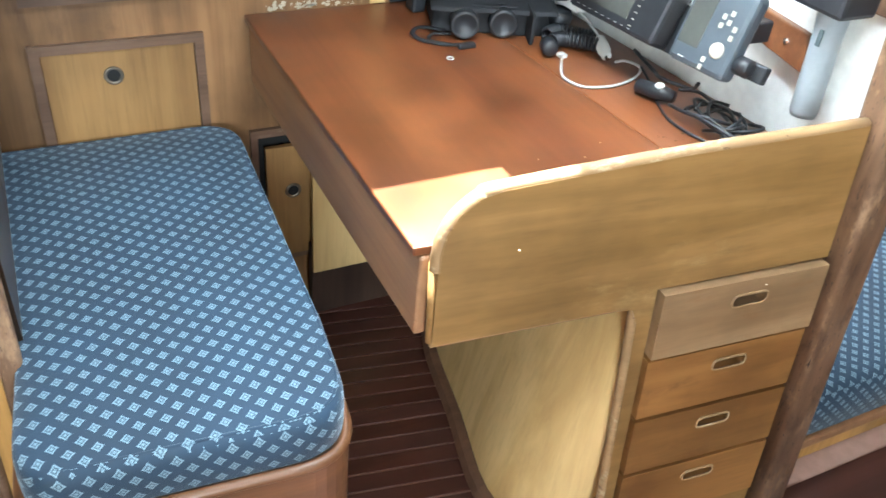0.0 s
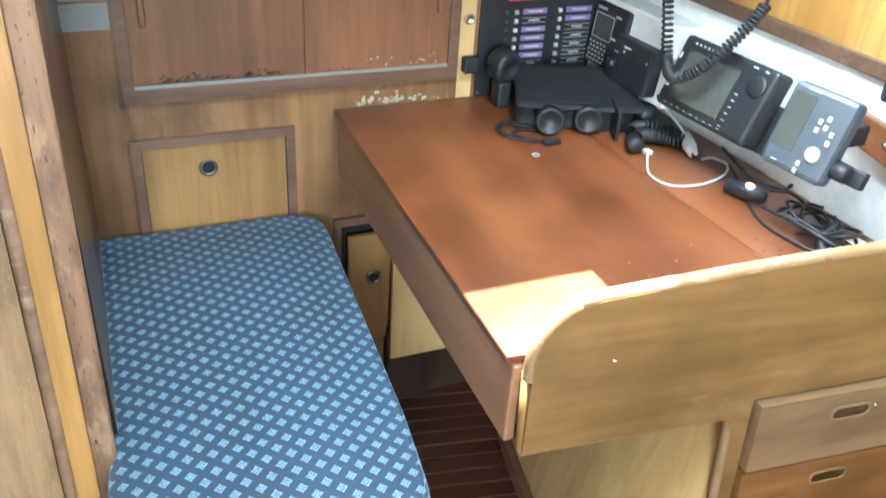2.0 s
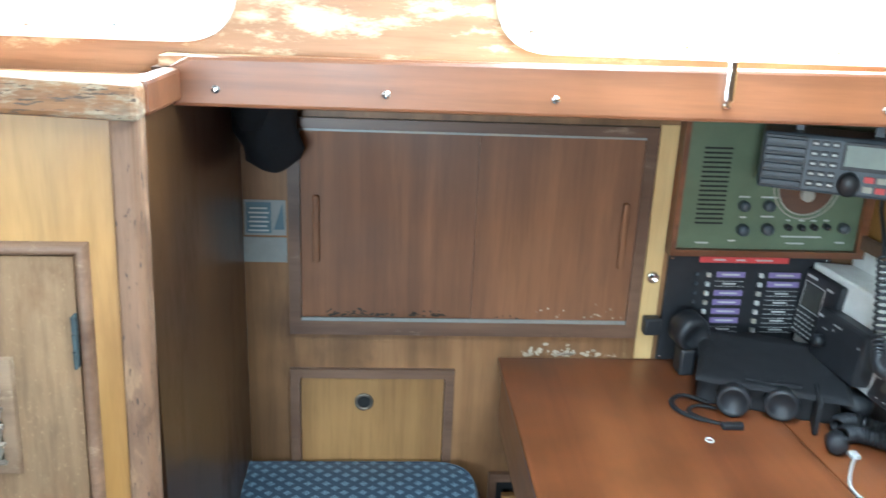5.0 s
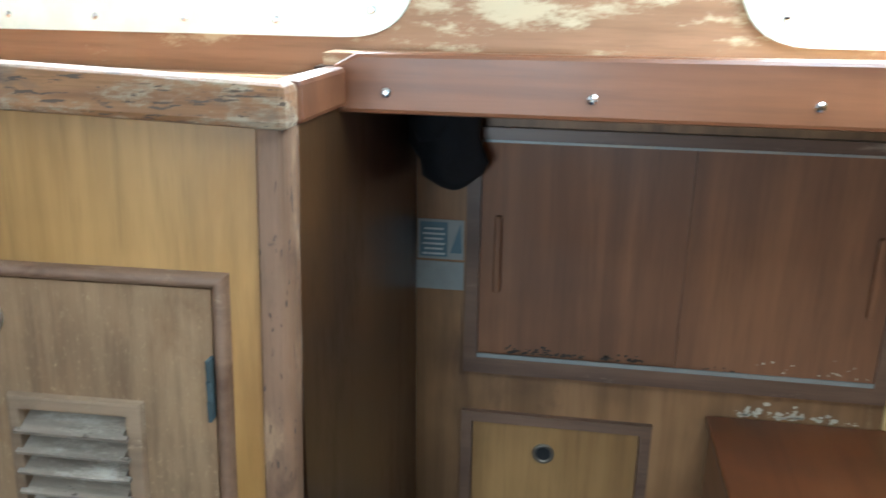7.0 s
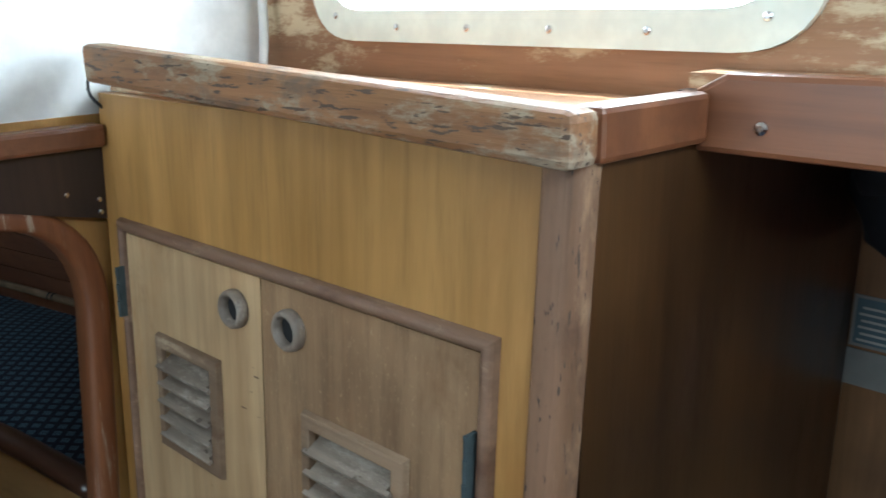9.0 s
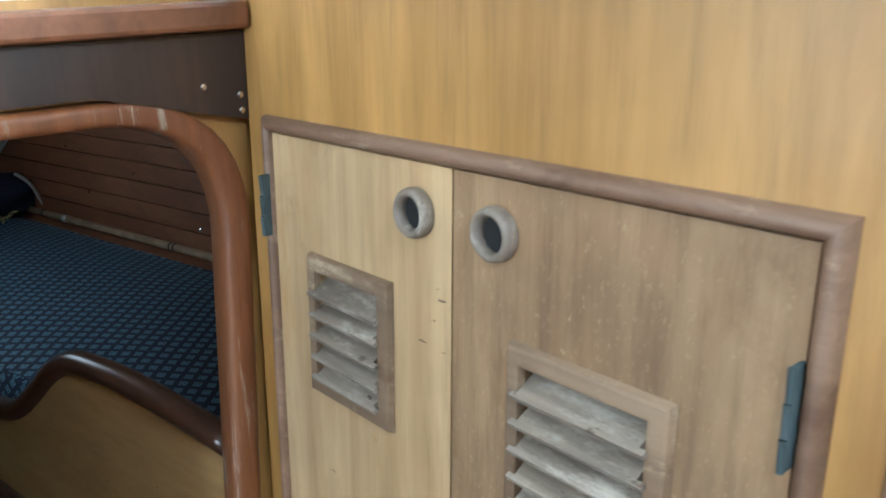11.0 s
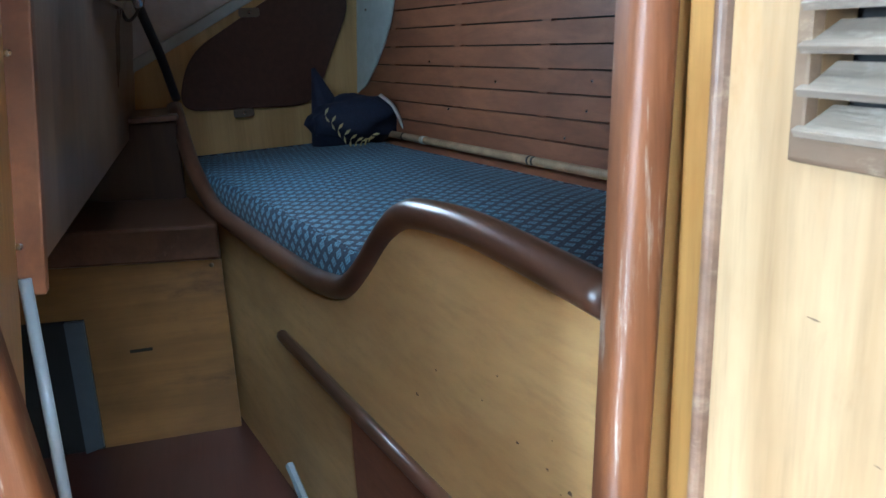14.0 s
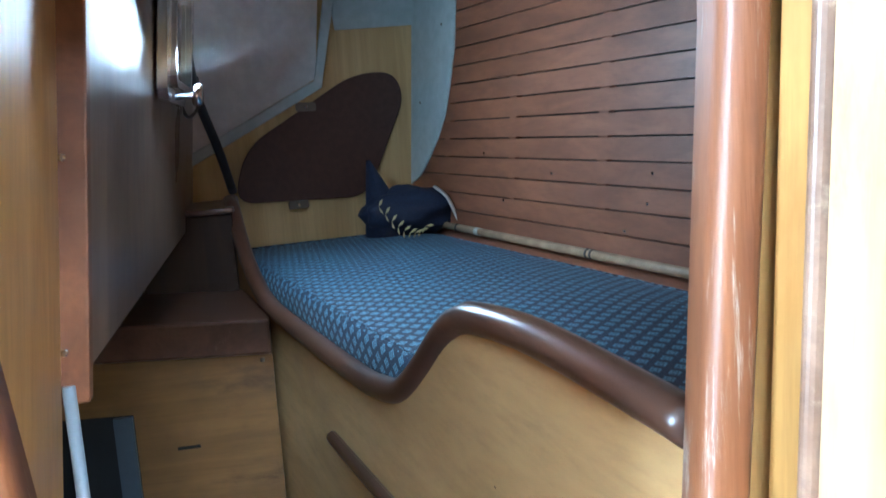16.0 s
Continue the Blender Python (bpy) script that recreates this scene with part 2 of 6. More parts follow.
DESK = wood("desk_front_ply", (0.22, 0.105, 0.025), (0.33, 0.172, 0.046), "x", 0.5, 0.08, wear=(0.43, 0.30, 0.13), wear_lo=0.56, wear_hi=0.80,
            wear_scale=7.0, blotch=0.45, relief=0.1, spots=(0.15, 0.07, 0.025), spot_lo=0.75)
EDGE = wood("worn_edge", (0.27, 0.15, 0.058), (0.38, 0.225, 0.095), "x", 0.65, 0.0, wear=(0.45, 0.35, 0.22), wear_lo=0.54, wear_hi=0.68, wear_scale=26.0, spots=(0.14, 0.08, 0.04), spot_lo=0.66, relief=0.4)
DRAWER = wood("drawer_front_pale", (0.27, 0.148, 0.060), (0.38, 0.228, 0.105), "x", 0.5, 0.08, wear=(0.21, 0.11, 0.045), wear_lo=0.56, blotch=0.4, stain=((0.16, 0.08, 0.03), 0.58, 0.74, 12.0))
DRAWER_LOW = wood("drawer_front_orange", (0.19, 0.072, 0.016), (0.30, 0.125, 0.032), "x", 0.42, 0.12, wear=(0.34, 0.20, 0.085), wear_lo=0.60, wear_hi=0.8, blotch=0.4, stain=((0.10, 0.038, 0.012), 0.56, 0.76, 12.0))
FLOOR = wood("sole_mahogany", (0.055, 0.015, 0.011), (0.10, 0.028, 0.019), "x", 0.36, 0.15, blotch=0.35, streak=0.25)
CAULK = plain("caulk", (0.46, 0.30, 0.25), 0.7)
PLANK = wood("plank_mahogany", (0.19, 0.066, 0.033), (0.30, 0.105, 0.05), "x", 0.45, 0.1, blotch=0.2)
STEP_PLY = wood("step_ply", (0.20, 0.088, 0.017), (0.31, 0.150, 0.032), "y", 0.4, 0.15, blotch=0.5, wear=(0.07, 0.034, 0.012), wear_lo=0.54, wear_hi=0.74, wear_scale=6.0)
PANEL_BROWN = wood("brown_varnished_panel", (0.15, 0.092, 0.055), (0.27, 0.175, 0.105), "z", 0.26, 0.4, blotch=0.5, stain=((0.07, 0.042, 0.026), 0.5, 0.75, 5.0))
MOULD = wood("worn_moulding", (0.18, 0.095, 0.052), (0.29, 0.168, 0.098), "x", 0.5, 0.05, wear=(0.38, 0.275, 0.18), wear_lo=0.54, wear_hi=0.7, wear_scale=30.0, streak=0.5, stain=((0.10, 0.05, 0.028), 0.52, 0.72, 20.0))
LOCKER_PLY = wood("locker_door_ply", (0.25, 0.122, 0.030), (0.38, 0.200, 0.054), "z", 0.42, 0.12, blotch=0.3, relief=0.1, fine=0.8, streak=0.55)
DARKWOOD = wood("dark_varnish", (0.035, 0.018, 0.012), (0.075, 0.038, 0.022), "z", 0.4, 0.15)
DARKRAIL = wood("rail_dark", (0.07, 0.028, 0.017), (0.14, 0.058, 0.034), "x", 0.3, 0.35, wear=(0.28, 0.20, 0.15), wear_lo=0.62, wear_hi=0.78, streak=0.5)
CABIN = wood("cabin_side", (0.38, 0.17, 0.075), (0.52, 0.26, 0.12), "x", 0.6, 0.05, wear=(0.58, 0.47, 0.30), wear_lo=0.53, wear_hi=0.62, wear_scale=13.0, blotch=0.3, streak=0.6)
WHITE = plain("white_paint", (0.80, 0.81, 0.78), 0.5, stain=(0.66, 0.62, 0.52), stain_lo=0.7)
CREAM = plain("cream_plastic", (0.80, 0.82, 0.70), 0.35)
GREYBLUE = plain("blue_grey_paint", (0.46, 0.53, 0.52), 0.5, stain=(0.5, 0.55, 0.52))
GLOSSGREY = plain("gloss_white_liner", (0.74, 0.74, 0.72), 0.10, relief=0.02)
CHROME = plain("chrome", (0.85, 0.85, 0.85), 0.15, 1.0)
BRASS = plain("dull_bronze", (0.22, 0.19, 0.15), 0.4, 0.8)
VERDIGRIS = plain("verdigris", (0.075, 0.105, 0.11), 0.7, 0.3, 0.4)
BLACK = plain("black_plastic", (0.020, 0.022, 0.026), 0.45, vary=0.3)
BLACK_SOFT = plain("black_nylon", (0.010, 0.011, 0.014), 0.8, vary=0.35, scale=400.0, relief=0.4)
# Near-black that stands in for the shade inside holes, slots and gaps.
HOLE_SHADE = plain("hole_shade", (0.008, 0.008, 0.008), 0.8)
GREY = plain("grey_plastic", (0.065, 0.08, 0.095), 0.4)
GREYL = plain("light_grey_plastic", (0.42, 0.40, 0.34), 0.5)
SCREEN = plain("lcd_glass", (0.075, 0.078, 0.07), 0.12)
LCD = plain("lcd_pale", (0.36, 0.42, 0.38), 0.15)
GREEN = plain("radio_green", (0.125, 0.165, 0.100), 0.45)
REDTAPE = plain("red_tape", (0.62, 0.07, 0.07), 0.5)
PURPLE = plain("violet_label", (0.22, 0.17, 0.36), 0.5)
INK = plain("white_ink", (0.55, 0.56, 0.54), 0.5)
PAPER = plain("tin_plate", (0.29, 0.30, 0.285), 0.45, 0.3, stain=(0.34, 0.30, 0.24), stain_lo=0.55)
PLATEBLUE = plain("plate_blue", (0.10, 0.17, 0.21), 0.45)
SEATCLOTH = fabric("seat_cloth", 0.034, 0.0155, (0.010, 0.029, 0.055), (0.22, 0.33, 0.40), 0.265, 0.3)
BERTHCLOTH = fabric("berth_cloth", 0.034, 0.0155, (0.004, 0.013, 0.034), (0.17, 0.34, 0.46), 0.32, 0.10)
NAVY = plain("navy_cloth", (0.010, 0.016, 0.042), 0.85, vary=0.4, scale=200.0, relief=0.3)
SOOT = plain("black_cloth", (0.006, 0.007, 0.010), 0.9, vary=0.4, scale=120.0, relief=0.3)
GOLD = plain("gold_thread", (0.50, 0.42, 0.20), 0.6, vary=0.4)
BROWNPANEL = plain("brown_vinyl", (0.075, 0.036, 0.026), 0.45, vary=0.25, scale=60.0)
BAMBOO = plain("bamboo", (0.42, 0.30, 0.18), 0.5, vary=0.4)
GREYTUBE = plain("grey_tube", (0.25, 0.28, 0.30), 0.35)
GLASS, gt, gp = tree("window_glass")
gp.inputs["Transmission Weight"].default_value, gp.inputs["Roughness"].default_value, gp.inputs["IOR"].default_value = 1.0, 0.02, 1.1

# ---- mesh helpers ----


def box(bm, x0, x1, y0, y1, z0, z1, bevel=0.0, m=None):
    """A block, its edges rounded by bevel."""
    r = bmesh.ops.create_cube(bm, size=1.0)
    vs = r["verts"]
    for v in vs:
        v.co = Vector(((x0 + x1) / 2 + v.co.x * (x1 - x0), (y0 + y1) / 2 + v.co.y * (y1 - y0), (z0 + z1) / 2 + v.co.z * (z1 - z0)))
    if bevel:
        es = list({e for v in vs for e in v.link_edges})
        out = bmesh.ops.bevel(bm, geom=es, offset=bevel, segments=2, profile=0.5, affect="EDGES")
        vs = list({v for f in out["faces"] for v in f.verts} | {v for v in vs if v.is_valid})
    if m:
        bmesh.ops.transform(bm, matrix=m, verts=vs)
    return vs


def blk(*a, m=None, **k):
    bm = bmesh.new()
    box(bm, *a, **k)
    if m:
        bmesh.ops.transform(bm, matrix=m, verts=bm.verts)
    return bm


def rounded(pts, radii, seg=6):
    """A polygon whose corners are rounded."""
    out, n = [], len(pts)
    for i, p in enumerate(pts):
        p, a, b = Vector(p), Vector(pts[i - 1]), Vector(pts[(i + 1) % n])
        r = radii[i] if isinstance(radii, (list, tuple)) else radii
        if r <= 0:
            out.append(p)
            continue
        a, b = p + (a - p).normalized() * min(r, (a - p).length * 0.49), p + (b - p).normalized() * min(r, (b - p).length * 0.49)
        for k in range(seg + 1):
            s = k / seg
            out.append(a * (1 - s) ** 2 + p * 2 * s * (1 - s) + b * s * s)
    return out


def slab(pts, axis, lo, hi, bevel=0.0, m=None):
    """A flat polygon in the plane across axis, given thickness from lo to hi."""
    bm = bmesh.new()
    put = {"x": lambda p, d: (d, p[0], p[1]), "y": lambda p, d: (p[0], d, p[1]), "z": lambda p, d: (p[0], p[1], d)}[axis]
    a = [bm.verts.new(put(p, lo)) for p in pts]
    b = [bm.verts.new(put(p, hi)) for p in pts]
    bm.faces.new(a), bm.faces.new(b[::-1])
    for i in range(len(pts)):
        bm.faces.new((a[i], a[i - 1], b[i - 1], b[i]))
    bmesh.ops.recalc_face_normals(bm, faces=bm.faces)
    if bevel:
        caps = [e for e in bm.edges if len(e.link_faces) == 2 and any(len(f.verts) > 4 or len(pts) == 4 for f in e.link_faces)
                and abs(e.link_faces[0].normal.dot(e.link_faces[1].normal)) < 0.5]
        bmesh.ops.bevel(bm, geom=caps, offset=bevel, segments=2, profile=0.5, affect="EDGES")
    if m:
        bmesh.ops.transform(bm, matrix=m, verts=bm.verts)
    return bm


def tube(path, r, sides=8, closed=False, bm=None, squash=1.0):
    """A round bar along a line of points; r may be a list."""
    bm = bm or bmesh.new()
    pts = [Vector(p) for p in path]
    rings, n, last = [], len(pts), None
    for i, p in enumerate(pts):
        d = (pts[(i + 1) % n] - pts[i - 1]) if closed else (pts[min(i + 1, n - 1)] - pts[max(i - 1, 0)])
        d.normalize()
        if last is None:
            last = d.orthogonal().normalized() if abs(d.z) > 0.9 else d.cross(Vector((0, 0, 1))).normalized()
        u = (last - d * last.dot(d)).normalized()
        w, last = d.cross(u), u
        rr = r[i] if isinstance(r, (list, tuple)) else r
        rings.append([bm.verts.new(p + u * (math.cos(2 * math.pi * k / sides) * rr) + w * (math.sin(2 * math.pi * k / sides) * rr * squash)) for k in range(sides)])
    for i in range(n if closed else n - 1):
        a, b = rings[i], rings[(i + 1) % n]
        for k in range(sides):
            bm.faces.new((a[k - 1], a[k], b[k], b[k - 1]))
    if not closed:
        bm.faces.new(rings[0]), bm.faces.new(rings[-1][::-1])
    bmesh.ops.recalc_face_normals(bm, faces=bm.faces)
    return bm


def smooth_line(pts, per=6):
    """A smooth line through points (Catmull-Rom)."""
    P = [Vector(p) for p in pts]
    P = [2 * P[0] - P[1], *P, 2 * P[-1] - P[-2]]
    out = []
    for i in range(1, len(P) - 2):
        for k in range(per):
            s = k / per
            out.append(0.5 * ((2 * P[i]) + (P[i + 1] - P[i - 1]) * s + (2 * P[i - 1] - 5 * P[i] + 4 * P[i + 1] - P[i + 2]) * s * s
                              + (3 * P[i] - P[i - 1] - 3 * P[i + 1] + P[i + 2]) * s ** 3))
    return [*out, P[-2]]


def coil(pts, radius, wire, turns, per_turn=8, sides=5, bm=None):
    """A coiled cord along a line."""
    line = smooth_line(pts, 12)
    n = turns * per_turn
    path = []
    for i in range(n + 1):
        s = i / n * (len(line) - 1)
        k = min(int(s), len(line) - 2)
        p, d = line[k].lerp(line[k + 1], s - k), (line[k + 1] - line[k]).normalized()
        u = d.cross(Vector((0.3, 0.2, 1))).normalized()
        w, a = d.cross(u), 2 * math.pi * i / per_turn
        path.append(p + (u * math.cos(a) + w * math.sin(a)) * radius)
    return tube(path, wire, sides, bm=bm)


def lathe(profile, at, axis, seg=20):
    """A turned shape: (radius, height) pairs about an axis from a point."""
    bm = bmesh.new()
    q = Vector(axis).normalized().to_track_quat("Z", "Y").to_matrix().to_4x4()
    rings = []
    for r, h in profile:
        rings.append([bm.verts.new((r * math.cos(2 * math.pi * k / seg), r * math.sin(2 * math.pi * k / seg), h)) for k in range(seg)])
    for a, b in zip(rings, rings[1:]):
        for k in range(seg):
            bm.faces.new((a[k - 1], a[k], b[k], b[k - 1]))
    bm.faces.new(rings[0][::-1]), bm.faces.new(rings[-1])
    bmesh.ops.recalc_face_normals(bm, faces=bm.faces)
    bmesh.ops.transform(bm, matrix=Matrix.Translation(at) @ q, verts=bm.verts)
    return bm


def ring_slab(outer, inner, axis, lo, hi, m=None):
    """A flat frame between two polygons with the same number of corners."""
    bm = bmesh.new()
    put = {"x": lambda p, d: (d, p[0], p[1]), "y": lambda p, d: (p[0], d, p[1]), "z": lambda p, d: (p[0], p[1], d)}[axis]
    n = len(outer)
    vs = [[bm.verts.new(put(p, d)) for p in poly] for poly in (outer, inner) for d in (lo, hi)]
    o0, o1, i0, i1 = vs
    for k in range(n):
        for a, b in ((o0, o1), (o1, i1), (i1, i0), (i0, o0)):
            bm.faces.new((a[k - 1], a[k], b[k], b[k - 1]))
    bmesh.ops.recalc_face_normals(bm, faces=bm.faces)
    if m:
        bmesh.ops.transform(bm, matrix=m, verts=bm.verts)
    return bm


def ring_profile(outer, inner, axis, base, rise, m=None, square=1.0):
    """A frame between two polygons with a rounded face that stands out from base by rise."""
    bm = bmesh.new()
    put = {"x": lambda p, d: (d, p[0], p[1]), "y": lambda p, d: (p[0], d, p[1]), "z": lambda p, d: (p[0], p[1], d)}[axis]
    n, loops = len(outer), []
    steps = 9
    for k in range(steps):
        f = k / (steps - 1)
        d = base + rise * (1 - abs(2 * f - 1) ** (2.2 + 4 * (1 - square) + (0 if square == 1.0 else 3))) ** 0.6
        loops.append([bm.verts.new(put((a[0] * (1 - f) + b[0] * f, a[1] * (1 - f) + b[1] * f), d)) for a, b in zip(outer, inner)])
    for a, b in zip(loops, loops[1:] + loops[:1]):
        for k in range(n):
            bm.faces.new((a[k - 1], a[k], b[k], b[k - 1]))
    bmesh.ops.recalc_face_normals(bm, faces=bm.faces)
    if m:
        bmesh.ops.transform(bm, matrix=m, verts=bm.verts)
    return bm


def rect(x0, x1, z0, z1):
    return [(x0, z0), (x1, z0), (x1, z1), (x0, z1)]


def thing(name, at, label, category, group="", kind=""):
    ob = new(name)
    ob.location = at
    ob.empty_display_size = 0.05
    return tagged(ob, label, category, group, kind)


def spot_of(ob):
    p = Vector(ob.location)
    while ob.parent:
        ob = ob.parent
        p += Vector(ob.location)
    return p


def part(name, bm, material, parent=None, label="", smooth=False):
    """One mesh object, in the parent's coordinates."""
    if parent:
        bmesh.ops.translate(bm, verts=bm.verts, vec=-spot_of(parent))
    me = bpy.data.meshes.new(name)
    bm.to_mesh(me)
    bm.free()
    me.materials.append(material)
    if smooth:
        for poly in me.polygons:
            poly.use_smooth = True
    ob = new(name, me)
    ob.parent = parent
    if label:
        ob["label"] = label
    return ob


def setting(name, bm, material, label, category, smooth=False):
    return tagged(part(name, bm, material, None, "", smooth), label, category, "", "structure")


def screw(parent, at, axis, r=0.0045, mat=None):
    return part("screw", lathe([(r, 0), (r * 0.9, r * 0.45), (r * 0.45, r * 0.75)], at, axis, 10), mat or CHROME, parent)


# ---- the setting ----
YB, YF, YC, YR = 1.852, 1.238, 1.492, 1.424   # outboard bulkhead, locker face, cabin side, overhead rail
XW, XP = 0.116, -0.545                        # locker side, fore partition
TOP = 1.75                                    # deckhead
LEANW = Matrix(((1, 0, 0.02, -0.02 * 1.156), (0, 1, 0.046, -0.046 * 1.156), (0, 0, 1, 0), (0, 0, 0, 1)))  # slight lean of the joinery
LOCKM = Matrix(((1, 0, 0.01, -0.011), (0.03, 1, 0.05, 0.018 - 0.055), (0, 0, 1, 0), (0, 0, 0, 1)))  # the locker face, a little askew
PARTM = Matrix(((1, 0, 0, 0), (0, 1, 0.08, -0.088), (0, 0, 1, 0), (0, 0, 0, 1)))  # lean of the fore partition
# desk front: s along the board, d inwards, h up from the table top
DESKM = Matrix(((0.996, 0.09, -0.026, 0.606), (-0.0896, 0.996, 0.066, 1.013), (0, 0, 1, 0.746), (0, 0, 0, 1)))

floor = setting("floor", blk(-2.9, 3.4, -1.5, 2.3, -0.06, -0.003), CAULK, "dark mahogany cabin sole with pale seams", "floor")
bulk = bmesh.new()
box(bulk, XW - 0.02, 1.33, YB, YB + 0.02, 0.0, 1.32)
wall_out = setting("wall_outboard", bulk, BULK, "brown teak-faced bulkhead, stained and bleached in patches", "wall")
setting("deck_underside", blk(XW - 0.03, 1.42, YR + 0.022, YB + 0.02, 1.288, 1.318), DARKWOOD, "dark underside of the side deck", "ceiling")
# cabin side with two window openings
W1, W2, ZW0, ZW1 = (-0.39, 0.15), (0.535, 1.06), 1.375, 1.57
cab = bmesh.new()
gx, gz = (-0.66, W1[0], W1[1], W2[0], W2[1], 1.42), (1.27, ZW0, ZW1, TOP)
gv = [[cab.verts.new((x, YC, z)) for z in gz] for x in gx]
cells = [cab.faces.new((gv[i][k], gv[i + 1][k], gv[i + 1][k + 1], gv[i][k + 1])) for i in range(5) for k in range(3) if not (k == 1 and i in (1, 3))]
grown = bmesh.ops.extrude_face_region(cab, geom=cells)
bmesh.ops.translate(cab, verts=[g for g in grown["geom"] if isinstance(g, bmesh.types.BMVert)], vec=(0, 0.03, 0))
bmesh.ops.recalc_face_normals(cab, faces=cab.faces)
setting("wall_cabin_side", cab, CABIN, "cabin side of varnished plywood, bleached and flaking between the windows", "wall")
for k, (a, b) in enumerate((W1, W2)):
    win = thing("window_%d" % (k + 1), ((a + b) / 2, YC, ZW0), "long cabin window in a cream plastic frame with rounded corners", "window", "cabin windows", "structure")
    o = rounded(rect(a - 0.034, b + 0.034, ZW0 - 0.030, ZW1 + 0.03), 0.075, 8)
    i = rounded(rect(a + 0.004, b - 0.004, ZW0 + 0.004, ZW1 - 0.004), 0.05, 8)
    part("window_frame", ring_slab(o, i, "y", YC - 0.009, YC - 0.0005), CREAM, win)
    pane = part("pane", slab(i, "y", YC + 0.008, YC + 0.013), GLASS, win)
    pane.visible_shadow = False
    for n in range(6):
        x = a + 0.012 + (b - a - 0.024) * n / 5
        dz = 0.012 if n in (0, 5) else 0.0
        screw(win, (x, YC - 0.009, ZW0 - 0.014 + dz), (0, -1, 0), 0.0042)
# deckhead with the main hatch and the fore hatch
HX0, HX1, HY0, HY1 = 0.12, 0.845, 0.64, 1.426
dh = bmesh.new()
for x0, x1, y0, y1 in ((-0.56, HX0, -1.5, 1.53), (HX1, 3.4, -1.5, 1.53), (HX0, HX1, -1.5, HY0), (HX0, HX1, HY1, 1.53), (1.42, 3.4, 1.53, 2.26)):
    box(dh, x0, x1, y0, y1, TOP, TOP + 0.05)
setting("ceiling", dh, WHITE, "white painted deckhead with a square hatch opening", "ceiling")
fh = blk(-2.9, -0.56, -0.6, 1.95, 1.345, 1.372)
setting("ceiling_fore", fh, BULK, "plain deckhead over the fore cabin", "ceiling")
# Opaque sheet added out of view so the sun patch misses the seat cushion.
setting("hatch_cover", blk(HX0 - 0.02, 0.615, HY0 - 0.02, HY1 + 0.02, TOP + 0.051, TOP + 0.06), WHITE, "unseen opaque white sheet over part of the hatch, added to block the sun", "hatch")
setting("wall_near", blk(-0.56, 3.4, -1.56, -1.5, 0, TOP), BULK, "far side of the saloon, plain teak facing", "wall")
setting("wall_aft", blk(3.4, 3.46, -1.5, 2.3, 0, TOP), BULK, "aft end of the cabin", "wall")
setting("wall_side_aft", blk(1.46, 3.4, 2.2, 2.26, 0, TOP), WHITE, "white hull side by the quarter berth", "wall")
setting("wall_fore_near", blk(-2.9, -0.56, -0.64, -0.58, 0, 1.345), BULK, "near side of the fore cabin", "wall")
setting("wall_bow", blk(-2.96, -2.9, -0.6, 2.3, 0, 1.345), BULK, "plain bow end", "wall")

# aft end of the chart space: white hull panel, red rail, golden ply above
def aft_x(y):
    return 1.254 + 0.07 * (1.807 - y)
setting("wall_chart_white", slab([(aft_x(1.86), 1.86), (aft_x(0.95), 0.95), (aft_x(0.95) + 0.03, 0.95), (aft_x(1.86) + 0.03, 1.86)], "z", 0.0, 0.985),
        WHITE, "white painted panel behind the instruments", "wall")
setting("wall_chart_ply", slab([(aft_x(1.86) + 0.004, 1.86), (aft_x(0.95) + 0.004, 0.95), (aft_x(0.95) + 0.03, 0.95), (aft_x(1.86) + 0.03, 1.86)], "z", 0.985, TOP),
        PLY, "golden varnished plywood panel above the chart table", "wall")
setting("trim_chart", slab([(aft_x(1.85) - 0.012, 1.85), (aft_x(0.95) - 0.012, 0.95), (aft_x(0.95) - 0.001, 0.95), (aft_x(1.85) - 0.001, 1.85)], "z", 0.985, 1.012, 0.003),
        TRIM_X, "red-brown moulding between the white panel and the plywood", "trim")

# fore partition with the arched doorway
AI = rounded([(0.958, 0.02), (1.207, 0.02), (1.207, 1.158), (0.777, 1.158)], [0.0, 0.0, 0.12, 0.12], 10)
AO = rounded([(0.924, 0.0), (1.241, 0.0), (1.241, 1.184), (0.743, 1.184)], [0.0, 0.0, 0.145, 0.145], 10)
BIG = rounded([(-1.5, 0.0), (1.53, 0.0), (1.53, 1.27), (-1.5, 1.27)], [0.0, 0.0, 0.001, 0.001], 10)
AM = [((a[0] + b[0]) / 2, (a[1] + b[1]) / 2) for a, b in zip(AO, AI)]
setting("wall_partition", ring_slab(BIG, AM, "x", XP - 0.003, XP + 0.009, PARTM), PLY, "golden plywood partition with an arched doorway", "wall")
setting("door_trim", ring_profile(AO, AI, "x", XP - 0.006, 0.032, PARTM, 0.9), RED_Z, "rounded red mahogany trim round the arched doorway, worn pale", "trim", True)
setting("wall_partition_upper", blk(XP - 0.02, XP + 0.004, -1.5, 1.50, 1.27, TOP, m=LEANW), WHITE, "white painted partition above the beam", "wall")
setting("beam", blk(XP + 0.010, XP + 0.040, -1.5, 1.243, 1.236, 1.262, 0.005, m=LEANW), RED, "red-brown beam across the partition", "trim")
bp = setting("beam_lower", slab([(-1.5, 1.186), (1.10, 1.186), (1.19, 1.163), (1.247, 1.150), (1.247, 1.234), (-1.5, 1.234)], "x", XP + 0.0095, XP + 0.024), DARKWOOD, "dark board under the beam with screws", "trim")
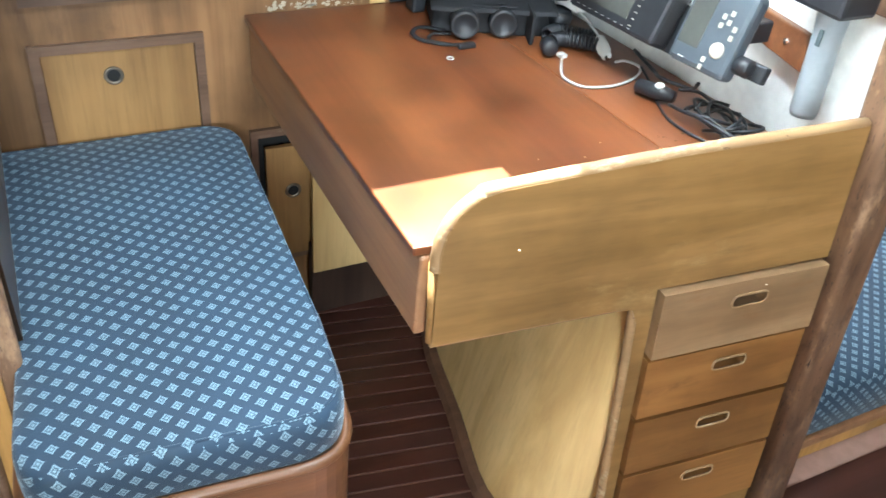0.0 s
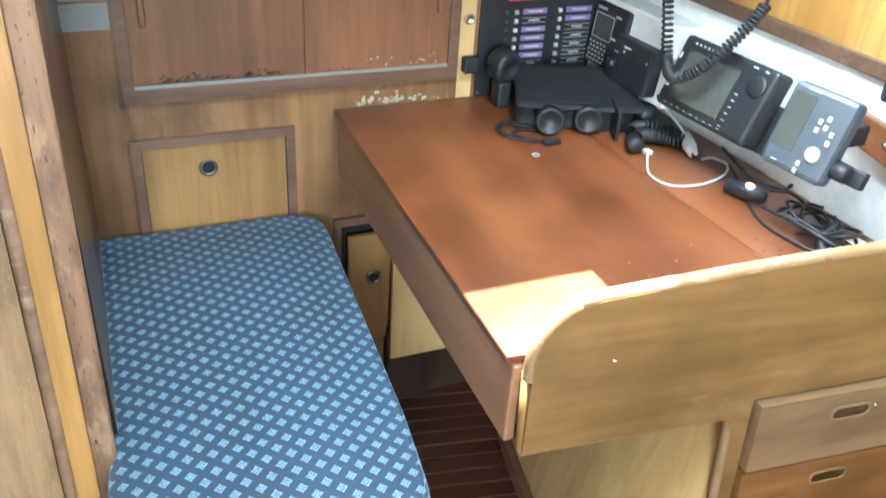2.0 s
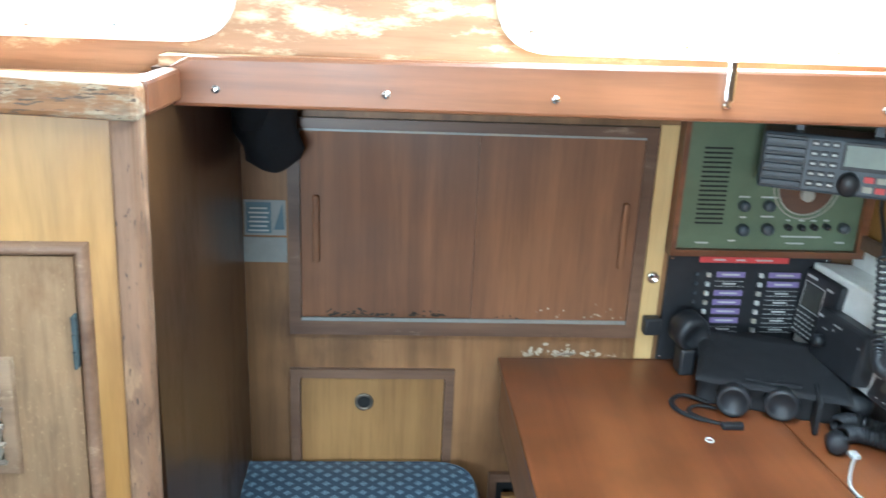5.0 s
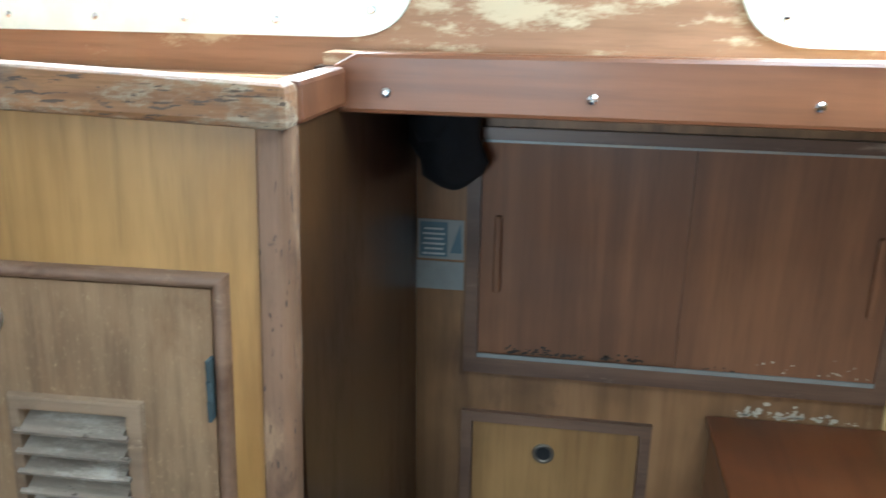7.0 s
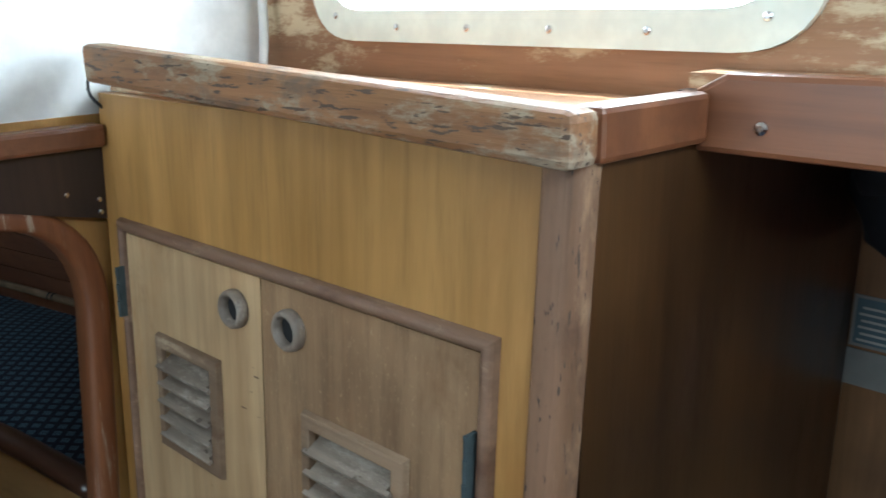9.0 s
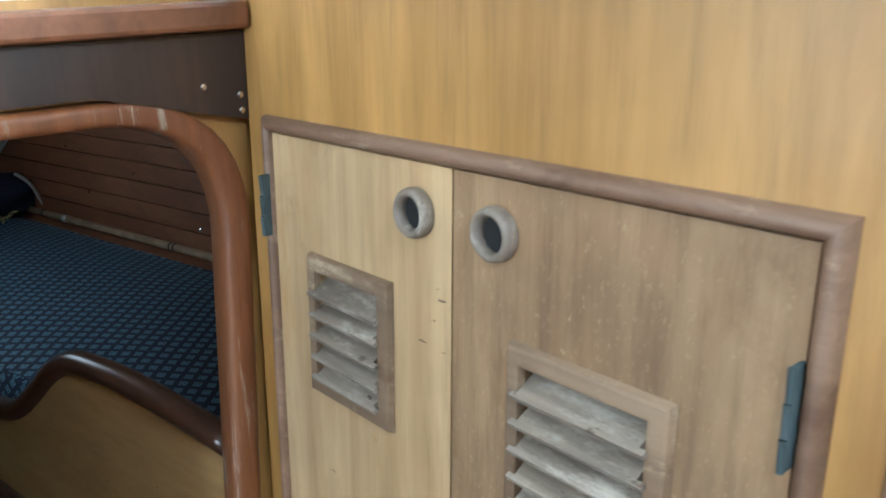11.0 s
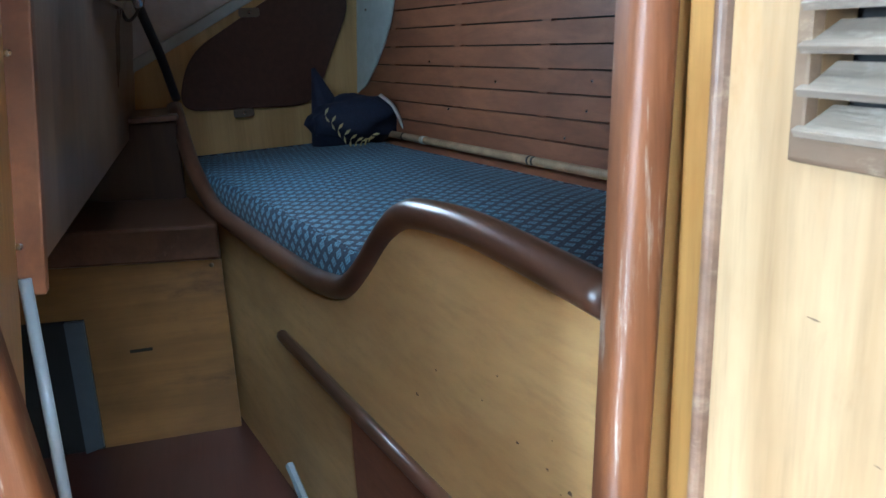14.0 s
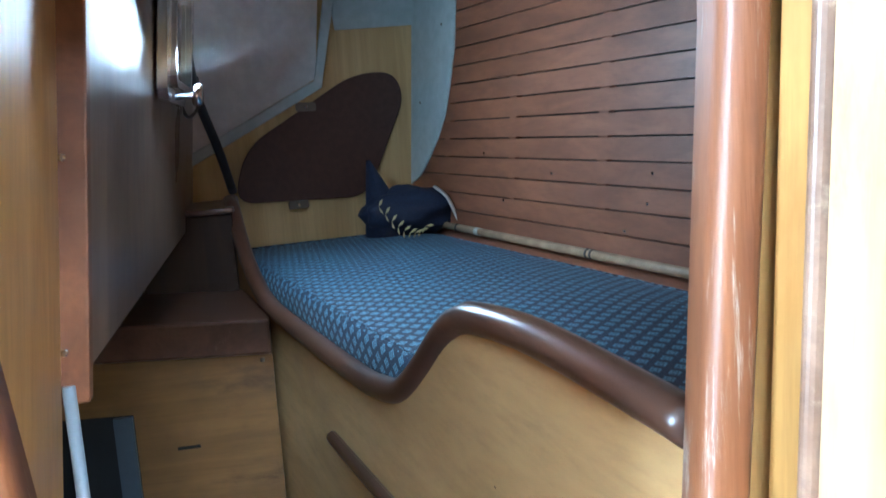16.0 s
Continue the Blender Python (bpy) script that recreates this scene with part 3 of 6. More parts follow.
for y, z in ((1.20, 1.186), (1.236, 1.175), (1.236, 1.160)):
    screw(bp, Vector((XP + 0.024, y, z)), (1, 0, 0), 0.0035)

# Unseen boards added to stop light leaking through the door gaps.
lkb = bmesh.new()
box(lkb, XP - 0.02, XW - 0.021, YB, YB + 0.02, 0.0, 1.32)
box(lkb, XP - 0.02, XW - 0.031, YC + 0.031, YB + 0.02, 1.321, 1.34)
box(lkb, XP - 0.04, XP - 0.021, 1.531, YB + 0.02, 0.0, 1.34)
setting("wall_locker_back", lkb, DARKWOOD, "unseen dark boards round the hanging locker, added to keep stray light out", "wall")

# ---- overhead rail and shelf ----
rail = thing("overhead_rail", (0.7, YR, 1.275), "red mahogany fiddle board along the side deck with domed screws", "rail")
part("board", slab([(XW - 0.004, 1.275), (1.30, 1.275), (1.30, 1.345), (XW + 0.02, 1.335), (XW - 0.004, 1.322)], "y", YR, YR + 0.02, 0.005), RED, rail)
for x in (0.166, 0.367, 0.573, 0.786, 0.991, 1.2):
    screw(rail, (x, YR, 1.297), (0, -1, 0), 0.0055)
part("bracket", blk(0.778, 0.790, YR - 0.012, YR - 0.0005, 1.302, 1.352, 0.002), CHROME, rail, "bright metal clip")
setting("shelf", blk(XW - 0.02, 1.30, YR + 0.021, YC - 0.001, 1.320, 1.332), CABIN, "narrow shelf under the cabin windows", "shelf")

# ---- hanging locker with two louvred doors ----
lock = thing("hanging_locker", (-0.18, YF + 0.1, 0.0), "tall golden plywood locker with two weathered louvred doors", "locker")
part("face", ring_slab(rect(XP + 0.024, 0.088, 0.0, 1.295), rect(-0.474, 0.045, 0.20, 1.143), "y", YF, YF + 0.018, LOCKM), PLY, lock)
part("side_panel", blk(XW - 0.018, XW, YF + 0.046, YB - 0.001, 0.0, 1.287), SIDEWOOD_SHADED, lock, "brown varnished side panel, its colour darkened for the shade on it")
part("corner_post", slab(rounded([(0.0885, YF - 0.004), (0.118, YF - 0.004), (0.118, YF + 0.024), (0.0885, YF + 0.024)], [0.004, 0.016, 0.004, 0.002], 5), "z", 0.0, 1.289, m=LOCKM), POST, lock,
     "worn corner post with dark pits")
part("shelf_top", blk(XP + 0.02, XW, YF + 0.03, YC - 0.001, 1.2955, 1.305), CABIN, lock)
rl = slab([(-0.498, 1.309), (0.126, 1.286), (0.126, 1.3235), (-0.498, 1.350)], "y", YF - 0.008, YF + 0.026, 0.007)
bmesh.ops.transform(rl, matrix=Matrix(((1, 0, 0, 0), (0.03, 1, 0, 0.012), (0, 0, 1, 0), (0, 0, 0, 1))), verts=rl.verts)
part("front_rail", rl, WORN, lock, "weathered fiddle rail, varnish flaked to grey wood")
part("side_rail", slab([(YF + 0.042, 1.286), (YR, 1.282), (YR, 1.321), (YF + 0.042, 1.324)], "x", XW - 0.014, XW + 0.010, 0.005), RED, lock, "short return rail, red mahogany")
part("moulding", ring_profile(rect(-0.489, 0.061, 0.182, 1.158), rect(-0.474, 0.045, 0.20, 1.143), "y", YF - 0.0005, -0.0085, LOCKM), MOULD, lock, "dark moulded door frame")


def louvre_door(x0, x1, z0, z1, lx0, lx1, lz0, lz1, hx, mat, name_label):
    d = part("door", ring_slab(rect(x0, x1, z0, z1), rect(lx0 + 0.014, lx1 - 0.014, lz0 + 0.014, lz1 - 0.014), "y", YF - 0.003, YF + 0.015, LOCKM), mat, lock, name_label)
    ix0, ix1, iz0, iz1 = lx0 + 0.014, lx1 - 0.019, lz0 + 0.016, lz1 - 0.017
    part("louvre_frame", ring_profile(rect(lx0, lx1, lz0, lz1), rect(ix0, ix1, iz0, iz1), "y", YF - 0.0035, -0.006, LOCKM, 0.8), LOUVRE, d)
    h = (iz1 - iz0) / 5
    for i in range(5):
        zc = iz1 - h * (i + 0.55)
        lip = [(ix0 - 0.005, -0.017), (ix1 + 0.005, -0.0175), (ix1 + 0.005, -0.0125), (ix1 - 0.0005, -0.0125), (ix1 - 0.0005, 0.0065), (ix0 + 0.0005, 0.0065), (ix0 + 0.0005, -0.0125), (ix0 - 0.005, -0.0125)]
        b = slab(lip, "z", -0.0022, 0.0022, 0.0, m=LOCKM @ Matrix.Translation((0, YF + 0.001, zc)) @ Matrix.Rotation(radians(30 + 2.0 * math.sin(i * 2.1 + hx * 40)), 4, "X"))
        for w in b.verts:
            w.co += Vector(noise.noise_vector(w.co * 60 + Vector((i, 0, hx)))) * 0.0012
        part("slat", b, SLAT, d)
    # Black sheet that paints the dark interior behind the slats.
    part("louvre_back", blk(lx0 + 0.010, lx1 - 0.010, YF + 0.019, YF + 0.023, lz0 + 0.010, lz1 - 0.010, m=LOCKM), HOLE_SHADE, d)
    at = LOCKM @ Vector((hx, YF - 0.003, 1.104))
    rg = lathe([(0.0135, -0.003), (0.0190, -0.002), (0.0200, 0.004), (0.0190, 0.009), (0.0165, 0.0115), (0.0140, 0.0105), (0.0132, 0.0005), (0.0131, -0.003)], at, (0.03, -1, 0.05), 28)
    part("finger_ring", rg, RINGWOOD, d, "turned wooden finger ring", True)
    # Flat black disc painted as the shade within the ring.
    part("finger_hole", lathe([(0.0134, 0.0002), (0.0134, 0.0015)], at, (0.03, -1, 0.05), 20), HOLE_SHADE, d)
    return d


da = louvre_door(-0.4735, -0.2225, 0.203, 1.1425, -0.415, -0.292, 0.904, 1.040, -0.261, DOOR_A, "bleached wooden door with a louvre")
db = louvre_door(-0.2205, 0.0445, 0.203, 1.1425, -0.159, -0.024, 0.892, 1.031, -0.175, DOOR_B, "weathered wooden door with a louvre")
for d, x, z in ((da, -0.478, 1.074), (db, 0.044, 1.051), (da, -0.478, 0.40), (db, 0.044, 0.40)):
    part("hinge", blk(x - 0.0017, x + 0.0017, YF - 0.0135, YF - 0.004, z - 0.030, z + 0.030, 0.0008, m=LOCKM), VERDIGRIS, d, "greenish bronze hinge")
    for q in (-0.02, 0.0, 0.02):
        part("pin", lathe([(0.0023, -0.0095), (0.0023, 0.0095)], LOCKM @ Vector((x, YF - 0.0145, z + q)), (0, 0, 1), 8), VERDIGRIS, d)

# ---- on the outboard bulkhead ----
sl = thing("sliding_cabinet", (0.52, YB, 0.8), "wall cabinet with two red-brown sliding doors in a dark frame", "cabinet")
part("frame", ring_slab(rect(0.197, 0.846, 0.795, 1.196), rect(0.218, 0.824, 0.822, 1.178), "y", YB - 0.016, YB - 0.0006), TRIM_X, sl)
d1 = part("sliding_door", blk(0.2185, 0.5365, YB - 0.0065, YB - 0.001, 0.8225, 1.1775), SLIDE, sl)
d2 = part("sliding_door", blk(0.5305, 0.8235, YB - 0.0125, YB - 0.0068, 0.8225, 1.1775), SLIDE, sl)
for d, x, y in ((d1, 0.246, YB - 0.0065), (d2, 0.800, YB - 0.0125)):
    part("handle", slab(rounded(rect(x - 0.006, x + 0.006, 0.934, 1.060), 0.006, 4), "y", y - 0.010, y - 0.0002, 0.003), SLIDE, d, "slim wooden pull")
part("track_lower", blk(0.2185, 0.8235, YB - 0.0155, YB - 0.0128, 0.8222, 0.829), PAPER, sl, "pale aluminium track, corroded")
part("track_upper", blk(0.2185, 0.8235, YB - 0.0155, YB - 0.0128, 1.174, 1.1777), PAPER, sl, "pale aluminium track")


def flush_locker(x0, x1, z0, z1, hole, name_label):
    k = thing("wall_locker", ((x0 + x1) / 2, YB, z0), name_label, "locker door")
    part("frame", ring_slab(rect(x0 - 0.018, x1 + 0.018, z0 - 0.018, z1 + 0.018), rect(x0, x1, z0, z1), "y", YB - 0.011, YB - 0.0005), TRIM_X, k)
    part("door", blk(x0 + 0.002, x1 - 0.002, YB - 0.006, YB - 0.0008, z0 + 0.002, z1 - 0.002), LOCKER_PLY, k)
    at = Vector((hole[0], YB - 0.006, hole[1]))
    part("finger_ring", lathe([(0.012, 0.0), (0.0185, 0.0), (0.0178, 0.003), (0.0128, 0.003), (0.012, 0.0005)], at, (0, -1, 0), 24), BRASS, k, "dull bronze finger ring", True)
    # No hole is cut: a black disc gives its shade.
    part("finger_hole", lathe([(0.0121, 0.0002), (0.0121, 0.0012)], at, (0, -1, 0), 20), HOLE_SHADE, k)
    return k


flush_locker(0.213, 0.488, 0.45, 0.702, (0.334, 0.650), "golden plywood locker door with a bronze finger ring")
low = thing("low_locker", (0.65, YB, 0.1), "small low locker under the chart table, its door ajar", "locker door")
part("frame", ring_slab(rect(0.585, 0.86, 0.14, 0.492), rect(0.600, 0.845, 0.155, 0.474), "y", YB - 0.012, YB - 0.0005), TRIM_X, low)
# Thin black sheet painted as the shade inside the locker.
part("recess", blk(0.601, 0.844, YB - 0.004, YB - 0.0008, 0.156, 0.473), HOLE_SHADE, low)
ld = part("door", blk(0.610, 0.84, YB - 0.034, YB - 0.022, 0.17, 0.458), LOCKER_PLY, low)
part("finger_ring", lathe([(0.012, 0.0), (0.0185, 0.0), (0.0178, 0.003), (0.0128, 0.003), (0.012, 0.0005)], (0.668, YB - 0.034, 0.345), (0, -1, 0), 24), BRASS, ld, "dull bronze finger ring", True)
# Black disc for the shade in the ring, as on the other locker.
part("finger_hole", lathe([(0.0121, 0.0002), (0.0121, 0.0012)], (0.668, YB - 0.034, 0.345), (0, -1, 0), 20), HOLE_SHADE, ld)
lb = thing("loose_board", (0.76, 1.76, 0.0), "pale plywood board standing under the chart table", "board")
part("board", blk(0.699, 0.90, 1.772, 1.784, 0.135, 0.60), PLY_PALE, lb)
part("batten", blk(0.70, 0.90, 1.7845, 1.81, 0.0, 0.20), DARKWOOD, lb)

# ---- seat: moulded tub and patterned cushion ----
seat = thing("bench", (0.32, 1.35, 0.0), "red-brown wooden bench with a rounded lip", "bench")
tub_o = rounded([(0.075, 1.018), (0.507, 0.985), (0.528, 1.20), (0.565, YB - 0.002), (0.100, YB - 0.002), (0.088, 1.25)], [0.075, 0.085, 0, 0.002, 0.002, 0], 8)
tub_i = [((p[0] - 0.32) * 0.955 + 0.32, (p[1] - 1.42) * 0.972 + 1.42) for p in tub_o]
part("tub", ring_slab(tub_o, tub_i, "z", 0.0, 0.440), TUB, seat)
lipline = [(p[0] * 0.6 + q[0] * 0.4, p[1] * 0.6 + q[1] * 0.4, 0.441) for p, q in zip(tub_o, tub_i)]
part("lip", tube(lipline, 0.0095, 8, True), TUB, seat, "worn rounded lip", True)
part("seat_board", slab(tub_i, "z", 0.36, 0.372), PLY, seat)


def cushion_mesh(outline, z0, z1, crown, puff=0.012, rings=7, centre=None):
    """A stuffed cushion: rolled edges and a crowned top over an outline."""
    bm = bmesh.new()
    c = centre or (sum(p[0] for p in outline) / len(outline), sum(p[1] for p in outline) / len(outline))
    prof = [(1 - 0.02, z0), (1.0, z0 + 0.012)]
    h = z1 - z0
    prof += [(1.0 + puff * 0.3, z0 + h * 0.5), (1.0, z0 + h * 0.78), (0.985, z0 + h * 0.93), (0.955, z1)]
    prof += [(0.955 - (0.955 - 0.05) * k / rings, z1 + crown * math.sin(min(1.0, k / (rings * 0.75)) * math.pi / 2)) for k in range(1, rings + 1)]
    loops = []
    for s, z in prof:
        loops.append([bm.verts.new((c[0] + (p[0] - c[0]) * s, c[1] + (p[1] - c[1]) * s,
                                    z + 0.0025 * noise.noise(Vector((p[0] * s * 9, p[1] * s * 9, z * 9))))) for p in outline])
    for a, b in zip(loops, loops[1:]):
        for k in range(len(outline)):
            bm.faces.new((a[k - 1], a[k], b[k], b[k - 1]))
    bm.faces.new(loops[0][::-1]), bm.faces.new(loops[-1])
    bmesh.ops.recalc_face_normals(bm, faces=bm.faces)
    return bm


cush_o = rounded([(0.080, 1.024), (0.500, 0.992), (0.522, 1.20), (0.556, YB - 0.006), (0.106, YB - 0.006), (0.100, 1.25)], [0.08, 0.085, 0, 0.09, 0.01, 0.03], 10)
cu = thing("seat_cushion", (0.32, 1.4, 0.44), "blue seat cushion woven with rows of pale diamonds", "cushion")
part("cover", cushion_mesh(cush_o, 0.4425, 0.528, 0.014), SEATCLOTH, cu, "", True)
sl_line = [(0.32 + (p[0] - 0.32) * 0.962, 1.40 + (p[1] - 1.40) * 0.966, 0.5245) for p in cush_o]
part("piping", tube(sl_line, 0.0028, 6, True), SEATCLOTH, cu, "", True)

# ---- chart table ----
tab = thing("chart_table", (0.9, 1.4, 0.0), "mahogany chart table with a deep side board and four drawers", "table")
def near_y(x):
    return 1.013 + 0.018 - 0.09 * (x - 0.606)
part("lid", slab([(0.588, near_y(0.588) + 0.004), (1.078, near_y(1.078) + 0.004), (1.027, YB - 0.002), (0.588, YB - 0.002)], "z", 0.731, 0.746, 0.003), TABLE, tab, "worn mahogany lid")
part("fixed_top", slab([(1.0795, near_y(1.08) + 0.004), (1.30, near_y(1.30) + 0.004), (aft_x(YB) - 0.002, YB - 0.002), (1.0285, YB - 0.002)], "z", 0.731, 0.7455, 0.002), TABLE, tab)
part("apron", slab([(near_y(0.598), 0.60), (YB - 0.003, 0.60), (YB - 0.003, 0.7305), (near_y(0.598), 0.7305)], "x", 0.596, 0.614, 0.004), APRON, tab, "red-brown apron below the lid")
part("under_side", blk(0.6145, 1.24, near_y(1.2) + 0.05, YB - 0.003, 0.60, 0.615), APRON, tab)
board = [(0.0, -0.146), (0.285, -0.146), (0.315, -0.152), (0.327, -0.18), (0.336, -0.746), (0.352, -0.746), (0.352, -0.121), (0.67, -0.119), (0.668, 0.106), (0.35, 0.096),
         (0.095, 0.080), (0.06, 0.072), (0.033, 0.052), (0.016, 0.027), (0.008, 0.0)]
part("side_board", slab(board, "y", 0.0, 0.020, 0.0, m=DESKM), DESK, tab, "golden plywood side board, its top edge rubbed pale")
edge = [DESKM @ Vector((s, 0.010, h)) for s, h in ((0.007, -0.03), (0.010, 0.0), (0.018, 0.027), (0.035, 0.051), (0.062, 0.071), (0.096, 0.079), (0.35, 0.095), (0.668, 0.105))]
part("edge_band", tube(smooth_line(edge, 4), 0.0102, 8), EDGE, tab, "rubbed pale top edge", True)
bot = [DESKM @ Vector((s, 0.010, h)) for s, h in ((0.0, -0.146), (0.285, -0.146), (0.312, -0.152), (0.326, -0.18), (0.336, -0.746))]
part("edge_band", tube(smooth_line(bot, 4), 0.0092, 8), EDGE, tab, "", True)
part("corner_edge", tube([DESKM @ Vector((0.0, 0.01, -0.146)), DESKM @ Vector((0.003, 0.012, -0.02))], 0.006, 8), DESK, tab, "", True)
# leaning knee panel with a dark skirting
bm = bmesh.new()
foot_line = smooth_line([(0.952, 0.978, 0.0), (0.872, 1.02, 0.0), (0.834, 1.135, 0.0), (0.875, 1.334, 0.0), (0.923, 1.572, 0.0), (1.02, 1.75, 0.0)], 4)
head_line = smooth_line([(0.945, 0.978, 0.60), (0.952, 1.03, 0.60), (0.963, 1.135, 0.60), (0.985, 1.334, 0.60), (1.008, 1.572, 0.60), (1.02, 1.75, 0.60)], 4)
sheet = [[[bm.verts.new(p.lerp(q, k / 4) + Vector((d, 0, 0))) for k in range(5)] for p, q in zip(foot_line, head_line)] for d in (0, 0.015)]
for face in sheet:
    for a, b in zip(face, face[1:]):
        for k in range(4):
            bm.faces.new((a[k], b[k], b[k + 1], a[k + 1]))
bmesh.ops.recalc_face_normals(bm, faces=bm.faces)
part("knee_panel", bm, PLY_PALE, tab, "pale golden plywood panel", True)
part("skirting", tube([p + Vector((-0.006, 0, 0.02)) for p in foot_line[6:]], 0.018, 6), TRIM, tab, "dark skirting")
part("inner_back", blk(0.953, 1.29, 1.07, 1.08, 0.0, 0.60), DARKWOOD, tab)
part("rail_bar", slab([(0.352, -0.746), (0.67, -0.746), (0.67, -0.124), (0.352, -0.124)], "y", 0.016, 0.024, 0, m=DESKM), DARKWOOD, tab)
tops = (-0.124, -0.256, -0.386, -0.518)
for k, h1 in enumerate(tops):
    h0 = (*tops[1:], -0.655)[k] + 0.009
    slot_o = rounded(rect(0.486, 0.552, h1 - 0.048, h1 - 0.026), 0.011, 5)
    n = len(slot_o)
    outer = []
    # drawer front with an oval finger slot cut through
    cs, ch = 0.519, h1 - 0.037
    for p in slot_o:
        dx, dz = p[0] - cs, p[1] - ch
        tx = min((0.664 - cs) / abs(dx) if dx > 0 else (cs - 0.357) / max(abs(dx), 1e-6), (h1 - ch) / abs(dz) if dz > 0 else (ch - h0) / max(abs(dz), 1e-6))
        outer.append((cs + dx * tx, ch + dz * tx))
    for cx, cz in ((0.357, h0), (0.664, h0), (0.664, h1), (0.357, h1)):
        j = min(range(n), key=lambda q: (outer[q][0] - cx) ** 2 + (outer[q][1] - cz) ** 2)
        outer[j] = (cx, cz)
    dr = part("drawer", ring_slab(outer, slot_o, "y", -0.014 if k == 0 else -0.009, 0.012, DESKM), DRAWER if k == 0 else DRAWER_LOW, tab, "wooden drawer front with an oval slot")
    part("slot_rim", tube([DESKM @ Vector((p[0], -0.0145 if k == 0 else -0.0095, p[1])) for p in slot_o], 0.0022, 6, True), EDGE, dr, "", True)
    # Black plate that paints the drawer's inner shade behind the slot.
    part("slot_back", slab(rounded(rect(0.48, 0.558, h1 - 0.052, h1 - 0.022), 0.011, 4), "y", 0.0125, 0.015, 0, m=DESKM), HOLE_SHADE, dr)
part("foot", slab([(0.352, -0.745), (0.67, -0.745), (0.67, -0.66), (0.352, -0.66)], "y", 0.0, 0.015, 0, m=DESKM), DESK, tab)
pil = thing("pillar", (1.30, 0.93, 0.0), "worn mahogany pillar at the end of the chart table", "pillar")
part("shaft", slab(rounded([(0.672, -0.035), (0.735, -0.035), (0.735, 0.035), (0.672, 0.035)], 0.012, 4), "z", -0.746, 1.0, 0, m=DESKM), POST, pil, "", True)

# ---- quarter berth behind the pillar ----
qb = thing("quarter_berth", (1.9, 1.2, 0.0), "low quarter berth of golden plywood", "berth")
part("front", blk(1.40, 2.6, 0.97, 0.99, 0.0, 0.055), PLY, qb)
part("lip", blk(1.40, 2.6, 0.955, 0.992, 0.056, 0.085, 0.006), APRON, qb)
part("bunk_board", blk(1.40, 2.6, 0.991, 2.15, 0.04, 0.055), PLY, qb)
qc = thing("berth_cushion", (1.9, 1.3, 0.086), "blue berth cushion with pale diamonds, low beside the chart table", "cushion")
part("cover", cushion_mesh(rounded([(1.41, 0.96), (2.55, 0.96), (2.55, 2.1), (1.41, 2.1)], 0.05, 6), 0.087, 0.22, 0.02), SEATCLOTH, qc, "", True)

# ---- fore cabin ----
saloon_things = set(scene.objects)
setting("floor_fore", blk(-2.88, XP - 0.03, -0.55, 1.7, 0.135, 0.15), FLOOR, "dark mahogany sole of the fore cabin, a step up", "floor")
def bf(x):
    return 1.1685 + 0.236 * (x + 0.738)
vb = thing("bunk", (-1.4, 1.3, 0.0), "built-in bunk with a pale plywood front and a dark rolled rail", "bunk")
line = [(-0.585, 0.772), (-0.66, 0.780), (-0.785, 0.790), (-0.87, 0.788), (-0.93, 0.780), (-0.984, 0.752), (-1.04, 0.706), (-1.099, 0.662), (-1.15, 0.638), (-1.21, 0.627), (-1.285, 0.620),
        (-1.55, 0.618), (-1.833, 0.622), (-1.95, 0.645), (-2.063, 0.70), (-2.13, 0.76), (-2.19, 0.83)]
bm = bmesh.new()
for (x0, z0), (x1, z1) in zip(line, line[1:]):
    q = [(x0, bf(x0), 0.0), (x1, bf(x1), 0.0), (x1, bf(x1), z1), (x0, bf(x0), z0)]
    v = [bm.verts.new(p) for p in q] + [bm.verts.new((p[0], p[1] + 0.016, p[2])) for p in q]
    bm.faces.new(v[:4]), bm.faces.new(v[:3:-1]), bm.faces.new((v[3], v[2], v[6], v[7]))
bmesh.ops.remove_doubles(bm, verts=bm.verts, dist=1e-5)
bmesh.ops.recalc_face_normals(bm, faces=bm.faces)
part("front_board", bm, BERTH_PLY, vb, "pale golden plywood front with small nicks")
part("rail", tube(smooth_line([(x, bf(x) + 0.006, z) for x, z in line], 3), 0.0182, 12, squash=0.95), DARKRAIL, vb, "dark rolled mahogany rail, polished by use", True)
part("strip", tube([(-0.60, bf(-0.60) - 0.006, 0.455), (-1.43, bf(-1.43) - 0.006, 0.480)], 0.011, 8), DARKRAIL, vb, "dark moulding strip", True)
part("lower_door", slab([(-1.13, 0.06), (-0.56, 0.06), (-0.56, 0.44), (-1.13, 0.455)], "y", 0, 0.006, 0, m=Matrix(((1, 0, 0, 0), (0.236, 1, 0, 1.1685 + 0.236 * 0.738 - 0.007), (0, 0, 1, 0), (0, 0, 0, 1)))), PLANK, vb, "red-brown locker door")
part("knob_strip", tube([(-1.28, bf(-1.28) - 0.02, 0.17), (-1.42, bf(-1.42) - 0.02, 0.24)], 0.008, 6), GREYTUBE, vb)
part("bunk_board", slab([(-0.58, bf(-0.58) + 0.02), (-2.4, bf(-2.4) + 0.02), (-2.5, 1.33), (-1.386, 1.60), (-0.58, 1.80)], "z", 0.585, 0.60), PLY, vb)
bc = thing("bunk_mattress", (-1.4, 1.4, 0.6), "blue bunk mattress woven with small diamonds", "mattress")
bo = rounded([(-0.58, bf(-0.58) + 0.024), (-2.36, bf(-2.36) + 0.024), (-2.47, 1.32), (-1.386, 1.585), (-0.58, 1.78)], [0.01, 0.05, 0.02, 0, 0.02], 8)
